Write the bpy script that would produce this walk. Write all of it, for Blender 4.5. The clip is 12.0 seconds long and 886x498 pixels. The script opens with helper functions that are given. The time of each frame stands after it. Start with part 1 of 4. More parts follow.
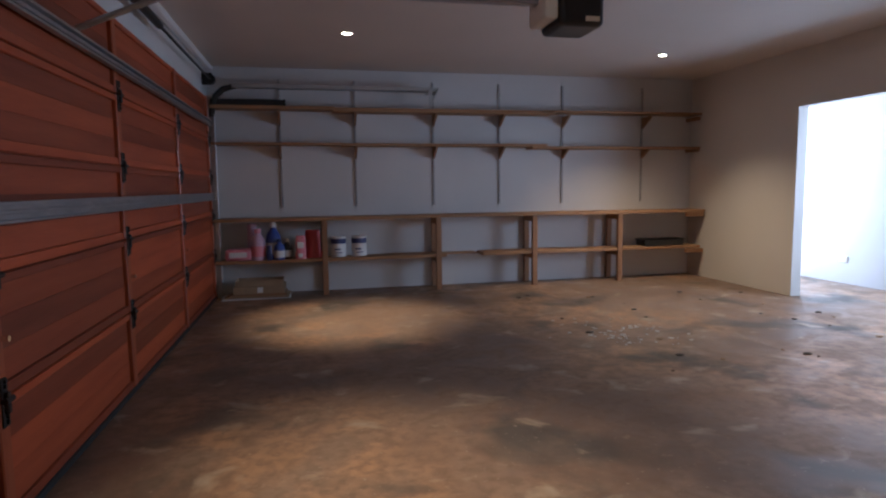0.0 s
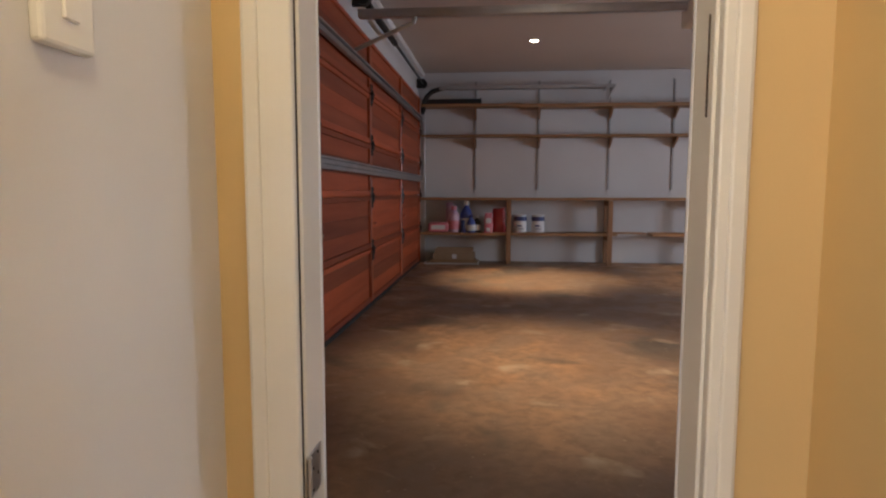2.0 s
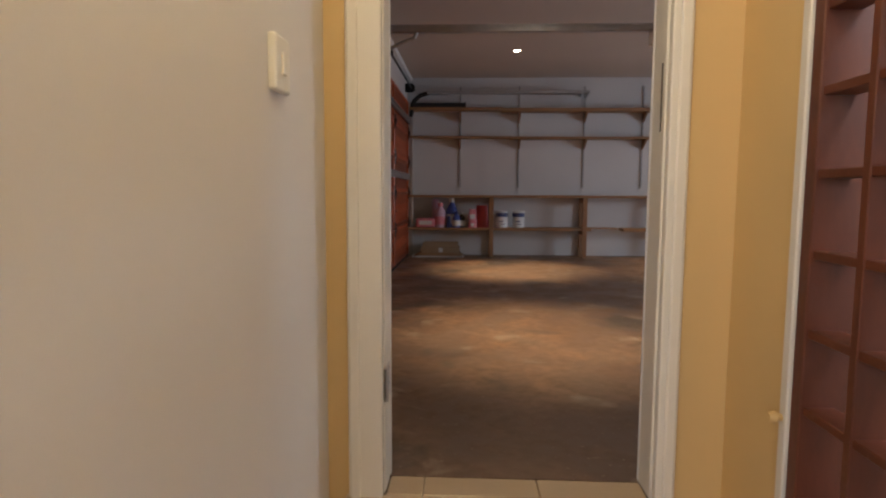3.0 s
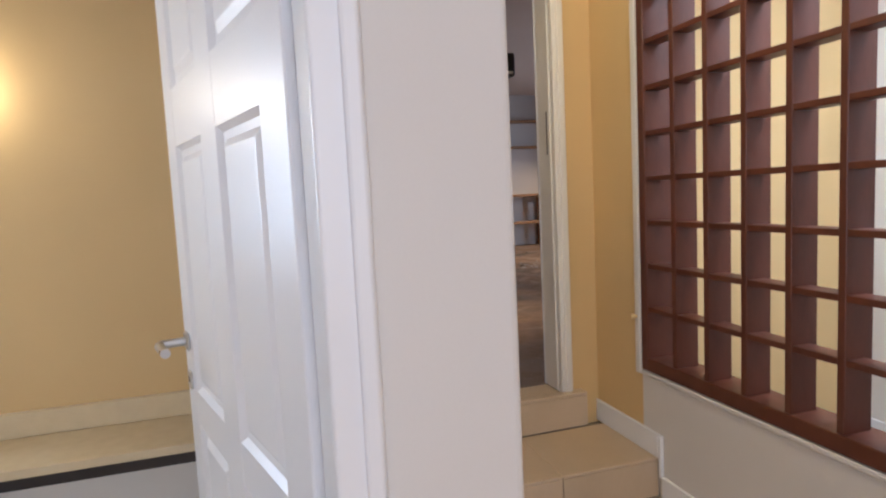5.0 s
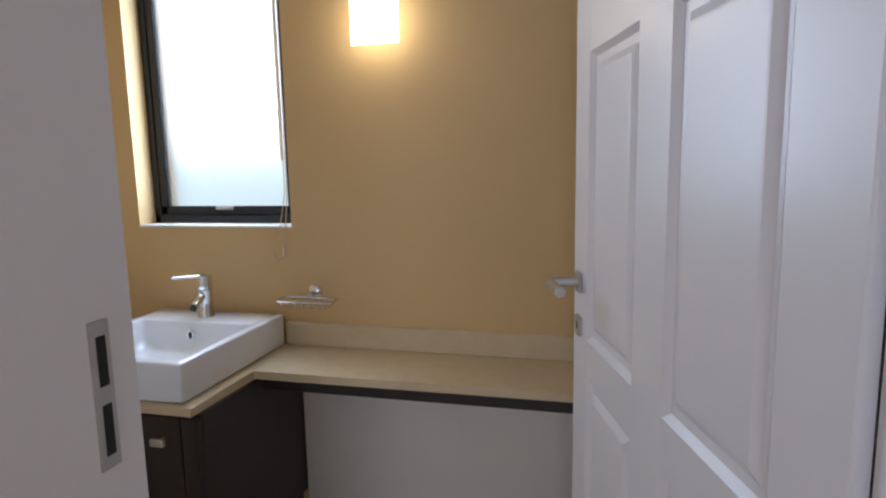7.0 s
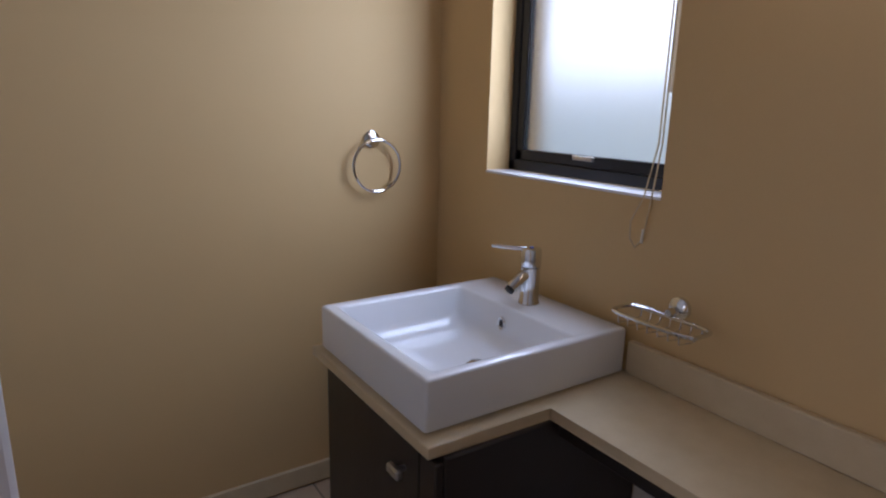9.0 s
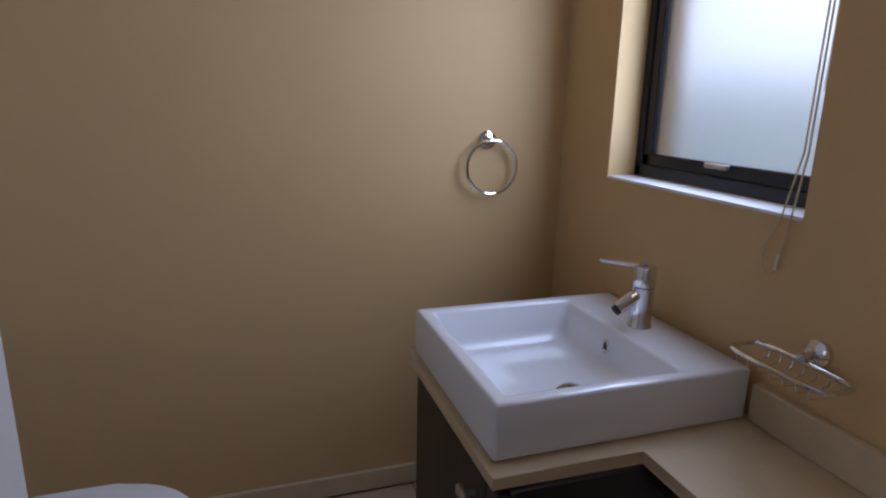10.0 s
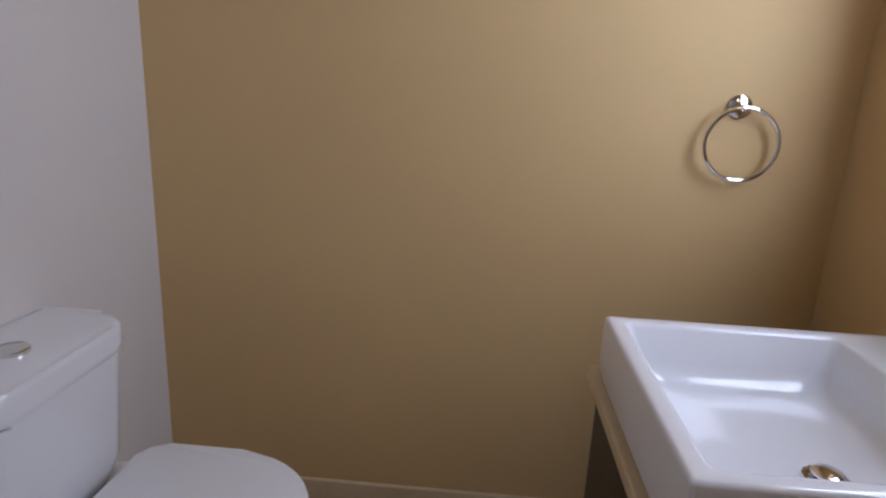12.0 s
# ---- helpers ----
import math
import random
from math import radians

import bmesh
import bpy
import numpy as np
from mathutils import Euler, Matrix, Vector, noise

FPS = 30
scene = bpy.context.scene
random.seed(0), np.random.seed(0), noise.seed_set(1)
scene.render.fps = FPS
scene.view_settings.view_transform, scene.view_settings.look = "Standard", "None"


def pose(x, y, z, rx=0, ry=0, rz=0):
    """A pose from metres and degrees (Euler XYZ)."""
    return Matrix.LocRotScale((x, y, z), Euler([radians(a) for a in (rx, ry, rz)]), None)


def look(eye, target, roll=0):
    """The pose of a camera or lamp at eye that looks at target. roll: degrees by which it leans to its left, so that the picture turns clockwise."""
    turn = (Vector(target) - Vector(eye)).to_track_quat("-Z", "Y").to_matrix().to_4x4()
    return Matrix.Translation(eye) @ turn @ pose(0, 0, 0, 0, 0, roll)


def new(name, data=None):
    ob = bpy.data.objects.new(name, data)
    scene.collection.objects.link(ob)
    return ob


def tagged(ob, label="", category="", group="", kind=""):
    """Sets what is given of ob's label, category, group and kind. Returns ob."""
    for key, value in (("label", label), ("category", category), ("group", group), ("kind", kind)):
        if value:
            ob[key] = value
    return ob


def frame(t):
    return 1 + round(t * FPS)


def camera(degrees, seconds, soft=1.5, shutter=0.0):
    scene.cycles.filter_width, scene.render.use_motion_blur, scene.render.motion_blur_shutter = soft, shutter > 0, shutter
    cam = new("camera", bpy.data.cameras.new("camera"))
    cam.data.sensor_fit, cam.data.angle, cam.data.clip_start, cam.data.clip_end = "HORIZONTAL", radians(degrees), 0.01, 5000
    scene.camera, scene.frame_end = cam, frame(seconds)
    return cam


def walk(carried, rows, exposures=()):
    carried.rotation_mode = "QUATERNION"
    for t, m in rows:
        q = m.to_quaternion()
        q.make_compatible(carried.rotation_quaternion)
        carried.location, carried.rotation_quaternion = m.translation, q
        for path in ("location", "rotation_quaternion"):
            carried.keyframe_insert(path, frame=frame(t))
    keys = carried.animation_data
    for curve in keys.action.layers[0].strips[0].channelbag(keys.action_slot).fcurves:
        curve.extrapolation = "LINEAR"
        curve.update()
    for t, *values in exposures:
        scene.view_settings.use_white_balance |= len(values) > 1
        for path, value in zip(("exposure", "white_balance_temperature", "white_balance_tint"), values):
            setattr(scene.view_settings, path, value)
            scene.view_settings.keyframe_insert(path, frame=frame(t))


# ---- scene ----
cam = camera(73.1, 12.0, 2.2)
PATH = [
    (0, (0.053, -0.213, 1.241), (0.471, 1.732, 1.035), -0.7),
    (0.5, (0.039, -0.404, 1.139), (0.201, 1.58, 0.938), -0.4),
    (1, (0.030, -0.721, 1.026), (0.027, 1.27, 0.832), -0.0),
    (1.5, (0.066, -1.039, 0.989), (-0.073, 0.947, 0.797), 0.1),
    (2, (0.026, -1.355, 0.99), (-0.158, 0.628, 0.799), 0.1),
    (2.5, (-0.012, -1.633, 0.962), (-0.199, 0.349, 0.771), 0.0),
    (3, (-0.122, -1.934, 0.958), (-0.217, 0.054, 0.767), 0.3),
    (3.2, (-0.203, -2.008, 0.969), (-0.142, -0.018, 0.776), 0.1),
    (4.8, (-0.829, -2.667, 0.968), (-0.214, -0.772, 0.792), -2.9),
    (5, (-0.875, -2.675, 0.979), (-0.302, -0.768, 0.796), -2.8),
    (5.5, (-0.949, -2.642, 0.958), (-0.575, -0.686, 0.772), -2.4),
    (6, (-0.983, -2.605, 0.935), (-0.895, -0.617, 0.735), -1.8),
    (6.5, (-1.03, -2.545, 0.946), (-1.224, -0.571, 0.688), -1.3),
    (6.7, (-1.041, -2.486, 0.923), (-1.356, -0.53, 0.652), -1.3),
    (8.3, (-1.218, -1.711, 0.866), (-2.459, -0.192, 0.474), 1.0),
    (8.5, (-1.246, -1.636, 0.869), (-2.606, -0.234, 0.438), 1.2),
    (9, (-1.294, -1.513, 0.87), (-2.911, -0.431, 0.411), 1.4),
    (9.5, (-1.296, -1.446, 0.888), (-3.065, -0.646, 0.406), 1.5),
    (10, (-1.309, -1.341, 0.886), (-3.146, -0.717, 0.4), 1.4),
    (10.5, (-1.456, -1.217, 0.84), (-3.337, -0.748, 0.347), 1.5),
    (11, (-1.544, -1.173, 0.842), (-3.456, -0.92, 0.31), 1.7),
    (11.5, (-1.598, -1.172, 0.818), (-3.518, -1.13, 0.257), 2.3),
    (12, (-1.605, -1.178, 0.765), (-3.535, -1.30, 0.250), 2.8),
]
walk(cam, [(t, look(eye, target, roll)) for t, eye, target, roll in PATH], [
    (0, .62, 5150, 10), (1, 1.05, 5800, 10), (1.5, 1.08, 6000, 10), (2, 1.08, 6050, 11), (3, .85, 6200, 11), (5, .82, 5550, 11), (5.5, .76, 5550, 11), (6.5, .32, 5500, 12),
    (8.5, -.62, 5600, 20), (9.5, -.83, 5350, 24), (10.5, -1.04, 5350, 24), (11.3, -.90, 5750, 24), (12, -.50, 5850, 23)])

# ---------- world, sun, lamps ----------
world = bpy.data.worlds.new("sky_world")
scene.world = world
world.use_nodes = True
wn = world.node_tree
sky = wn.nodes.new("ShaderNodeTexSky")
sky.sky_type, sky.sun_disc = "NISHITA", False
sky.sun_elevation, sky.sun_rotation = radians(40), radians(200)
wn.nodes["Background"].inputs[1].default_value = 0.12
wn.links.new(sky.outputs[0], wn.nodes["Background"].inputs[0])


def lamp(name, kind, m, energy, color, **more):
    d = bpy.data.lights.new(name, kind)
    d.energy, d.color = energy, color
    for k, v in more.items():
        if k == "size": d.size = v
        if k == "size_y": d.shape, d.size_y = "RECTANGLE", v
        if k == "spot": d.spot_size, d.spot_blend = v
        if k == "soft": d.shadow_soft_size = v
        if k == "angle": d.angle = v
    o = new(name, d)
    o.matrix_world = m
    return o


lamp("sun", "SUN", pose(0, 0, 8, 50, 0, 20), 2.0, (1, .95, .88), angle=radians(.5))
WARM, DAY = (1.0, .70, .38), (.77, .88, 1.0)
# garage downlights, two rows
for lx, ly, watts, cone in ((.4, 5.46, 225, 54), (3.83, 5.83, 135, 108), (.4, 2.1, 165, 62), (3.83, 2.1, 110, 108)):
    lamp("downlight_lamp", "SPOT", pose(lx, ly, 2.62), watts, WARM, spot=(radians(cone), 1.0), soft=.03)
# unseen area lamps added for the daylight of side room, hall and lattice room
lamp("side_room_daylight", "AREA", pose(5.85, 7.12, 1.4, -90, 0, 0), 75, DAY, size=1.0, size_y=1.8)
lamp("side_room_fill", "AREA", pose(6.40, 3.6, 1.35, 0, 90, 0), 56, DAY, size=1.6, size_y=1.6)
lamp("hall_daylight", "AREA", look((-1.2, -4.9, 1.3), (-.6, -1.0, .9)), 27, (.95, .96, 1), size=1.4, size_y=1.4)
lamp("lattice_room_fill", "AREA", look((1.15, -1.7, 2.15), (2.3, -1.5, .5)), 36, (.88, .94, 1), size=.8, size_y=.8)
# daylight in the bathroom window
lamp("bathroom_daylight", "AREA", pose(-2.55, -.178, 1.2, -90, 0, 0), 17, DAY, size=.54, size_y=.9)
# warm fill added to brighten the corridor, no fixture there; then the wall lamp
lamp("corridor_warm_fill", "POINT", pose(-.1, -1.3, 2.2), 13, (1, .83, .47), soft=.12)
lamp("wall_light_bulb", "POINT", pose(-1.818, -.37, 1.40), 1.7, (1, .82, .54), soft=.06)

# ---------- materials ----------


def mat(name, c1, c2=None, rough=.6, metal=0.0, scale=6.0, fine=60.0, bump=.05, stretch=(1, 1, 1), rvar=.1, coat=0.0, rand=0.0):
    """Two-scale noise between two colours, with roughness variation and fine bump."""
    m = bpy.data.materials.new(name)
    m.use_nodes = True
    nt = m.node_tree
    b = nt.nodes["Principled BSDF"]
    c2 = c2 or tuple(x * .85 for x in c1)
    tc = nt.nodes.new("ShaderNodeTexCoord")
    mp = nt.nodes.new("ShaderNodeMapping")
    mp.inputs["Scale"].default_value = stretch
    nt.links.new(tc.outputs["Object"], mp.inputs[0])
    n1, n2 = nt.nodes.new("ShaderNodeTexNoise"), nt.nodes.new("ShaderNodeTexNoise")
    n1.inputs["Scale"].default_value, n2.inputs["Scale"].default_value = scale, fine
    n1.inputs["Detail"].default_value = 5
    for n in (n1, n2): nt.links.new(mp.outputs[0], n.inputs["Vector"])
    ad = nt.nodes.new("ShaderNodeMath")
    ad.operation = "MULTIPLY_ADD"
    ad.inputs[1].default_value = .3
    nt.links.new(n2.outputs[0], ad.inputs[0])
    nt.links.new(n1.outputs[0], ad.inputs[2])
    rp = nt.nodes.new("ShaderNodeMapRange")
    rp.inputs[1].default_value, rp.inputs[2].default_value = .30, 1.0
    nt.links.new(ad.outputs[0], rp.inputs[0])
    mx = nt.nodes.new("ShaderNodeMix")
    mx.data_type = "RGBA"
    mx.inputs[6].default_value, mx.inputs[7].default_value = (*c1, 1), (*c2, 1)
    nt.links.new(rp.outputs[0], mx.inputs[0])
    nt.links.new(mx.outputs[2], b.inputs["Base Color"])
    rr = nt.nodes.new("ShaderNodeMapRange")
    rr.inputs[3].default_value, rr.inputs[4].default_value = max(.02, rough - rvar), min(1, rough + rvar)
    nt.links.new(n1.outputs[0], rr.inputs[0])
    nt.links.new(rr.outputs[0], b.inputs["Roughness"])
    b.inputs["Metallic"].default_value = metal
    if rand:
        oi = nt.nodes.new("ShaderNodeObjectInfo")
        rv = nt.nodes.new("ShaderNodeMapRange")
        rv.inputs[3].default_value, rv.inputs[4].default_value = 1 - rand, 1 + rand
        nt.links.new(oi.outputs["Random"], rv.inputs[0])
        hs = nt.nodes.new("ShaderNodeHueSaturation")
        nt.links.new(rv.outputs[0], hs.inputs["Value"])
        nt.links.new(mx.outputs[2], hs.inputs["Color"])
        nt.links.new(hs.outputs[0], b.inputs["Base Color"])
    b.inputs["Coat Weight"].default_value = coat
    if bump:
        bp = nt.nodes.new("ShaderNodeBump")
        bp.inputs["Strength"].default_value, bp.inputs["Distance"].default_value = bump, .004
        nt.links.new(ad.outputs[0], bp.inputs["Height"])
        nt.links.new(bp.outputs[0], b.inputs["Normal"])
    return m


def glow(name, color, strength):
    m = bpy.data.materials.new(name)
    m.use_nodes = True
    b = m.node_tree.nodes["Principled BSDF"]
    b.inputs["Base Color"].default_value = (.8, .8, .8, 1)
    b.inputs["Emission Color"].default_value = (*color, 1)
    b.inputs["Emission Strength"].default_value = strength
    return m


BEIGE = mat("beige_wall_paint", (.67, .470, .218), (.62, .428, .194), .7, scale=1.6, fine=220, bump=.06)
WHITEWALL = mat("white_wall_paint", (.62, .60, .60), (.54, .52, .52), .8, scale=1.3, fine=180, bump=.08)
GREYWALL = mat("pale_grey_wall_paint", (.70, .66, .62), (.65, .61, .57), .7, scale=1.5, fine=200, bump=.05)
CEIL = mat("ceiling_paint", (.60, .54, .50), (.55, .49, .45), .9, scale=1.1, fine=150, bump=.05)
GLOSSWHITE = mat("white_gloss_paint", (.80, .79, .80), (.79, .78, .79), .36, scale=.7, fine=300, bump=0, rvar=0)
PUTTY = mat("cream_frame_paint", (.77, .73, .66), (.73, .68, .61), .4, scale=3, fine=80, bump=.05)
REDWOOD = mat("varnished_red_wood", (.38, .074, .019), (.18, .029, .008), .52, scale=2.2, fine=34, bump=.12, stretch=(1, .25, 4), coat=.02, rand=.42)
REDWOOD_V = mat("varnished_red_wood_upright", (.42, .095, .028), (.23, .046, .014), .42, scale=3, fine=30, bump=.15, stretch=(4, 4, .3), coat=.15)
LATWOOD = mat("lattice_mahogany", (.13, .035, .016), (.075, .020, .010), .45, scale=5, fine=40, bump=.12, stretch=(2, 2, .6))
PINE = mat("worn_pine", (.36, .20, .095), (.22, .115, .055), .7, scale=3, fine=40, bump=.25, stretch=(.35, 4, 4))
PINE_V = mat("worn_pine_upright", (.33, .175, .085), (.20, .10, .05), .7, scale=3, fine=40, bump=.25, stretch=(4, 4, .35))
STEEL = mat("galvanised_steel", (.52, .52, .54), (.40, .40, .42), .42, 1.0, scale=9, fine=90, bump=.08)
UPR = mat("grey_painted_steel", (.42, .41, .41), (.34, .33, .33), .55, .2, scale=9, fine=90)
BLACKMETAL = mat("black_iron", (.018, .017, .017), (.03, .028, .027), .5, .4, scale=14, fine=120)
CHROME = mat("chrome", (.78, .79, .80), (.72, .73, .74), .10, 1.0, scale=8, fine=60, bump=0, rvar=.03)
SATIN = mat("satin_steel", (.62, .61, .60), (.55, .54, .53), .3, 1.0, scale=12, fine=140, bump=.03)
CERAMIC = mat("white_glazed_ceramic", (.80, .81, .83), (.77, .78, .80), .10, scale=2, fine=20, bump=0, rvar=.03, coat=.4)
STONE = mat("cream_engineered_stone", (.66, .54, .34), (.58, .46, .28), .35, scale=18, fine=160, bump=.03)
DARKCAB = mat("wenge_laminate", (.018, .014, .013), (.028, .021, .018), .4, scale=4, fine=60, bump=.08, stretch=(3, 3, .4))
TILE = mat("cream_floor_tile", (.62, .48, .33), (.54, .41, .27), .38, rand=.06, scale=4, fine=60, bump=.04)
GROUT = mat("grout", (.30, .25, .19), (.25, .2, .15), .9, scale=20, fine=100)
PLASTIC = mat("white_plastic", (.82, .78, .70), (.80, .76, .68), .35, scale=3, fine=30, bump=0)
BLACKPL = mat("black_plastic", (.016, .016, .018), (.022, .022, .024), .4, scale=6, fine=60)
ALU = mat("dark_bronze_aluminium", (.012, .013, .018), (.018, .019, .024), .38, .3, scale=6, fine=90, bump=.03)
CARD = mat("cardboard", (.34, .24, .15), (.27, .185, .115), .85, scale=8, fine=90, bump=.1)
RUBBER = mat("black_rubber", (.015, .015, .015), (.022, .02, .02), .8, scale=9, fine=80)
DIRT = mat("dark_debris", (.05, .04, .035), (.08, .06, .05), .9, scale=30, fine=120)
PINK = mat("pink_plastic_wrap", (.62, .13, .20), (.70, .30, .34), .35, scale=16, fine=60)
RED = mat("red_plastic_bag", (.42, .035, .04), (.28, .02, .025), .35, scale=14, fine=60, bump=.3)
BLUE = mat("blue_plastic", (.035, .06, .26), (.05, .09, .34), .35, scale=14, fine=60)
LILAC = mat("lilac_plastic", (.50, .30, .44), (.60, .42, .55), .35, scale=14, fine=60)
TIN = mat("white_tin_label", (.70, .70, .70), (.62, .62, .64), .4, scale=14, fine=60)
NAVY = mat("navy_print", (.02, .03, .12), (.03, .04, .15), .4, scale=14, fine=60)
# near-black brown: the lock strip, and the shade in the door frame gaps
DARKSTRIP = mat("dark_strip", (.05, .03, .02), (.04, .025, .02), .9)
DOWN = glow("downlight_bulb", (1, .82, .55), 30)
LAMPGLASS = glow("lit_opal_glass", (1, .86, .58), 2.0)
OUTSIDE = glow("bright_outdoors", (.93, .97, 1.0), 2.2)


def concrete():
    """Smoothed garage concrete: brown-grey slab with ochre worn areas, dark stains and polished patches."""
    m = bpy.data.materials.new("stained_concrete")
    m.use_nodes = True
    nt = m.node_tree
    b = nt.nodes["Principled BSDF"]
    tc = nt.nodes.new("ShaderNodeTexCoord")

    def noisy(scale, detail, lo, hi, stretch=(1, 1, 1), dist=0.0):
        mp = nt.nodes.new("ShaderNodeMapping")
        mp.inputs["Scale"].default_value = stretch
        nt.links.new(tc.outputs["Object"], mp.inputs[0])
        n = nt.nodes.new("ShaderNodeTexNoise")
        n.inputs["Scale"].default_value, n.inputs["Detail"].default_value = scale, detail
        n.inputs["Distortion"].default_value = dist
        nt.links.new(mp.outputs[0], n.inputs["Vector"])
        r = nt.nodes.new("ShaderNodeMapRange")
        r.inputs[1].default_value, r.inputs[2].default_value = lo, hi
        nt.links.new(n.outputs[0], r.inputs[0])
        return r.outputs[0]

    def mixed(fac, a, c):
        x = nt.nodes.new("ShaderNodeMix")
        x.data_type = "RGBA"
        nt.links.new(fac, x.inputs[0])
        for s, v in ((6, a), (7, c)):
            if isinstance(v, tuple): x.inputs[s].default_value = (*v, 1)
            else: nt.links.new(v, x.inputs[s])
        return x.outputs[2]
    big = noisy(.62, 7, .43, .60, (1, 1, 1), .35)
    mid = noisy(3.1, 12, .44, .62, (1, 1, 1), .5)
    fine = noisy(15, 10, .40, .66, (1, 1, 1), .3)
    fleck = noisy(38, 6, .64, .80)
    blot = noisy(1.3, 10, .54, .66, (1, 1, 1), .5)
    scuff = noisy(3.4, 14, .60, .70, (1, 1.2, 1), .5)
    col = mixed(big, (.175, .122, .095), (.43, .250, .138))
    col = mixed(mid, col, (.235, .160, .115))
    half = nt.nodes.new("ShaderNodeMath")
    half.operation = "MULTIPLY"
    half.inputs[1].default_value = .8
    nt.links.new(fine, half.inputs[0])
    col = mixed(half.outputs[0], col, (.165, .104, .072))
    col = mixed(blot, col, (.090, .072, .063))
    col = mixed(scuff, col, (.36, .285, .215))
    col = mixed(fleck, col, (.38, .31, .25))
    nt.links.new(col, b.inputs["Base Color"])
    r = nt.nodes.new("ShaderNodeMapRange")
    r.inputs[3].default_value, r.inputs[4].default_value = .44, .70
    nt.links.new(mid, r.inputs[0])
    nt.links.new(r.outputs[0], b.inputs["Roughness"])
    bp = nt.nodes.new("ShaderNodeBump")
    bp.inputs["Strength"].default_value, bp.inputs["Distance"].default_value = .25, .006
    nt.links.new(mid, bp.inputs["Height"])
    nt.links.new(bp.outputs[0], b.inputs["Normal"])
    return m


CONCRETE = concrete()


def frosted():
    m = bpy.data.materials.new("frosted_glass")
    m.use_nodes = True
    b = m.node_tree.nodes["Principled BSDF"]
    b.inputs["Base Color"].default_value = (.93, .97, .98, 1)
    b.inputs["Transmission Weight"].default_value = 1
    b.inputs["Roughness"].default_value = .5
    b.inputs["IOR"].default_value = 1.25
    return m


FROST = frosted()

# ---------- mesh helpers ----------


def bx(bm, x0, x1, y0, y1, z0, z1, bevel=0.0, seg=1):
    """A box between two corners, its edges rounded."""
    g = bmesh.ops.create_cube(bm, size=1)["verts"]
    for v in g:
        v.co = ((x0 + x1) / 2 + v.co.x * (x1 - x0), (y0 + y1) / 2 + v.co.y * (y1 - y0), (z0 + z1) / 2 + v.co.z * (z1 - z0))
    if bevel:
        es = list({e for v in g for e in v.link_edges})
        bmesh.ops.bevel(bm, geom=es, offset=bevel, segments=seg, affect="EDGES", profile=.5)
    return bm


def tube(bm, pts, r, n=10, closed=False):
    """A round bar swept along points."""
    pts = [Vector(p) for p in pts]
    rings, k = [], len(pts)
    up = None
    for i, p in enumerate(pts):
        a = pts[(i - 1) % k] if (closed or i) else p
        c = pts[(i + 1) % k] if (closed or i < k - 1) else p
        d = (c - a).normalized()
        if up is None: up = d.orthogonal().normalized()
        up = (up - d * up.dot(d)).normalized()
        s = d.cross(up)
        rr = r[i] if isinstance(r, (list, tuple)) else r
        rings.append([bm.verts.new(p + (up * math.cos(6.2832 * j / n) + s * math.sin(6.2832 * j / n)) * rr) for j in range(n)])
    for i in range(k if closed else k - 1):
        A, B = rings[i], rings[(i + 1) % k]
        for j in range(n): bm.faces.new((A[j], A[(j + 1) % n], B[(j + 1) % n], B[j]))
    if not closed:
        bm.faces.new(list(reversed(rings[0])))
        bm.faces.new(rings[-1])
    return bm


def lathe(bm, x, y, prof, n=24):
    """A turned shape about the vertical through (x, y); prof: radius and height pairs."""
    return tube(bm, [(x, y, z) for _, z in prof], [max(rad, .0005) for rad, _ in prof], n)


def slab(bm, outline, z0, z1, bevel=0.0, seg=2):
    """An outline in plan, given thickness."""
    lo = [bm.verts.new((x, y, z0)) for x, y in outline]
    hi = [bm.verts.new((x, y, z1)) for x, y in outline]
    k = len(outline)
    fs = [bm.faces.new(list(reversed(lo))), bm.faces.new(hi)]
    fs += [bm.faces.new((lo[i], lo[(i + 1) % k], hi[(i + 1) % k], hi[i])) for i in range(k)]
    if bevel:
        bmesh.ops.bevel(bm, geom=list({e for f in fs[:2] for e in f.edges}), offset=bevel, segments=seg, affect="EDGES", profile=.5)
    return bm


def place(name, at=(0, 0, 0), m=None):
    """An empty that carries the parts of a thing."""
    o = new(name)
    o.empty_display_size = .1
    o.matrix_world = m if m is not None else Matrix.Translation(at)
    return o


def origin(ob):
    m = ob.matrix_basis.copy()
    while ob.parent:
        ob = ob.parent
        m = ob.matrix_basis @ m
    return m


def part(name, bm, material, parent=None, label="", smooth=False, local=False):
    """One mesh object; under a thing or a part when parent is given."""
    bmesh.ops.recalc_face_normals(bm, faces=bm.faces)
    if parent is not None and not local:
        bmesh.ops.transform(bm, matrix=origin(parent).inverted(), verts=bm.verts)
    me = bpy.data.meshes.new(name)
    if smooth:
        for f in bm.faces: f.smooth = True
        for e in bm.edges:
            if len(e.link_faces) == 2 and e.calc_face_angle(0) > .7: e.smooth = False
    bm.to_mesh(me)
    bm.free()
    me.materials.append(material)
    o = new(name, me)
    if parent is not None: o.parent = parent
    if label: o["label"] = label
    return o


def B(*a, **k):
    return bx(bmesh.new(), *a, **k)


def setting(name, boxes, material, label="", bevel=0.0):
    bm = bmesh.new()
    for q in boxes: bx(bm, *q, bevel=bevel)
    return tagged(part(name, bm, material), label or name.replace("_", " "), "", "", "structure")

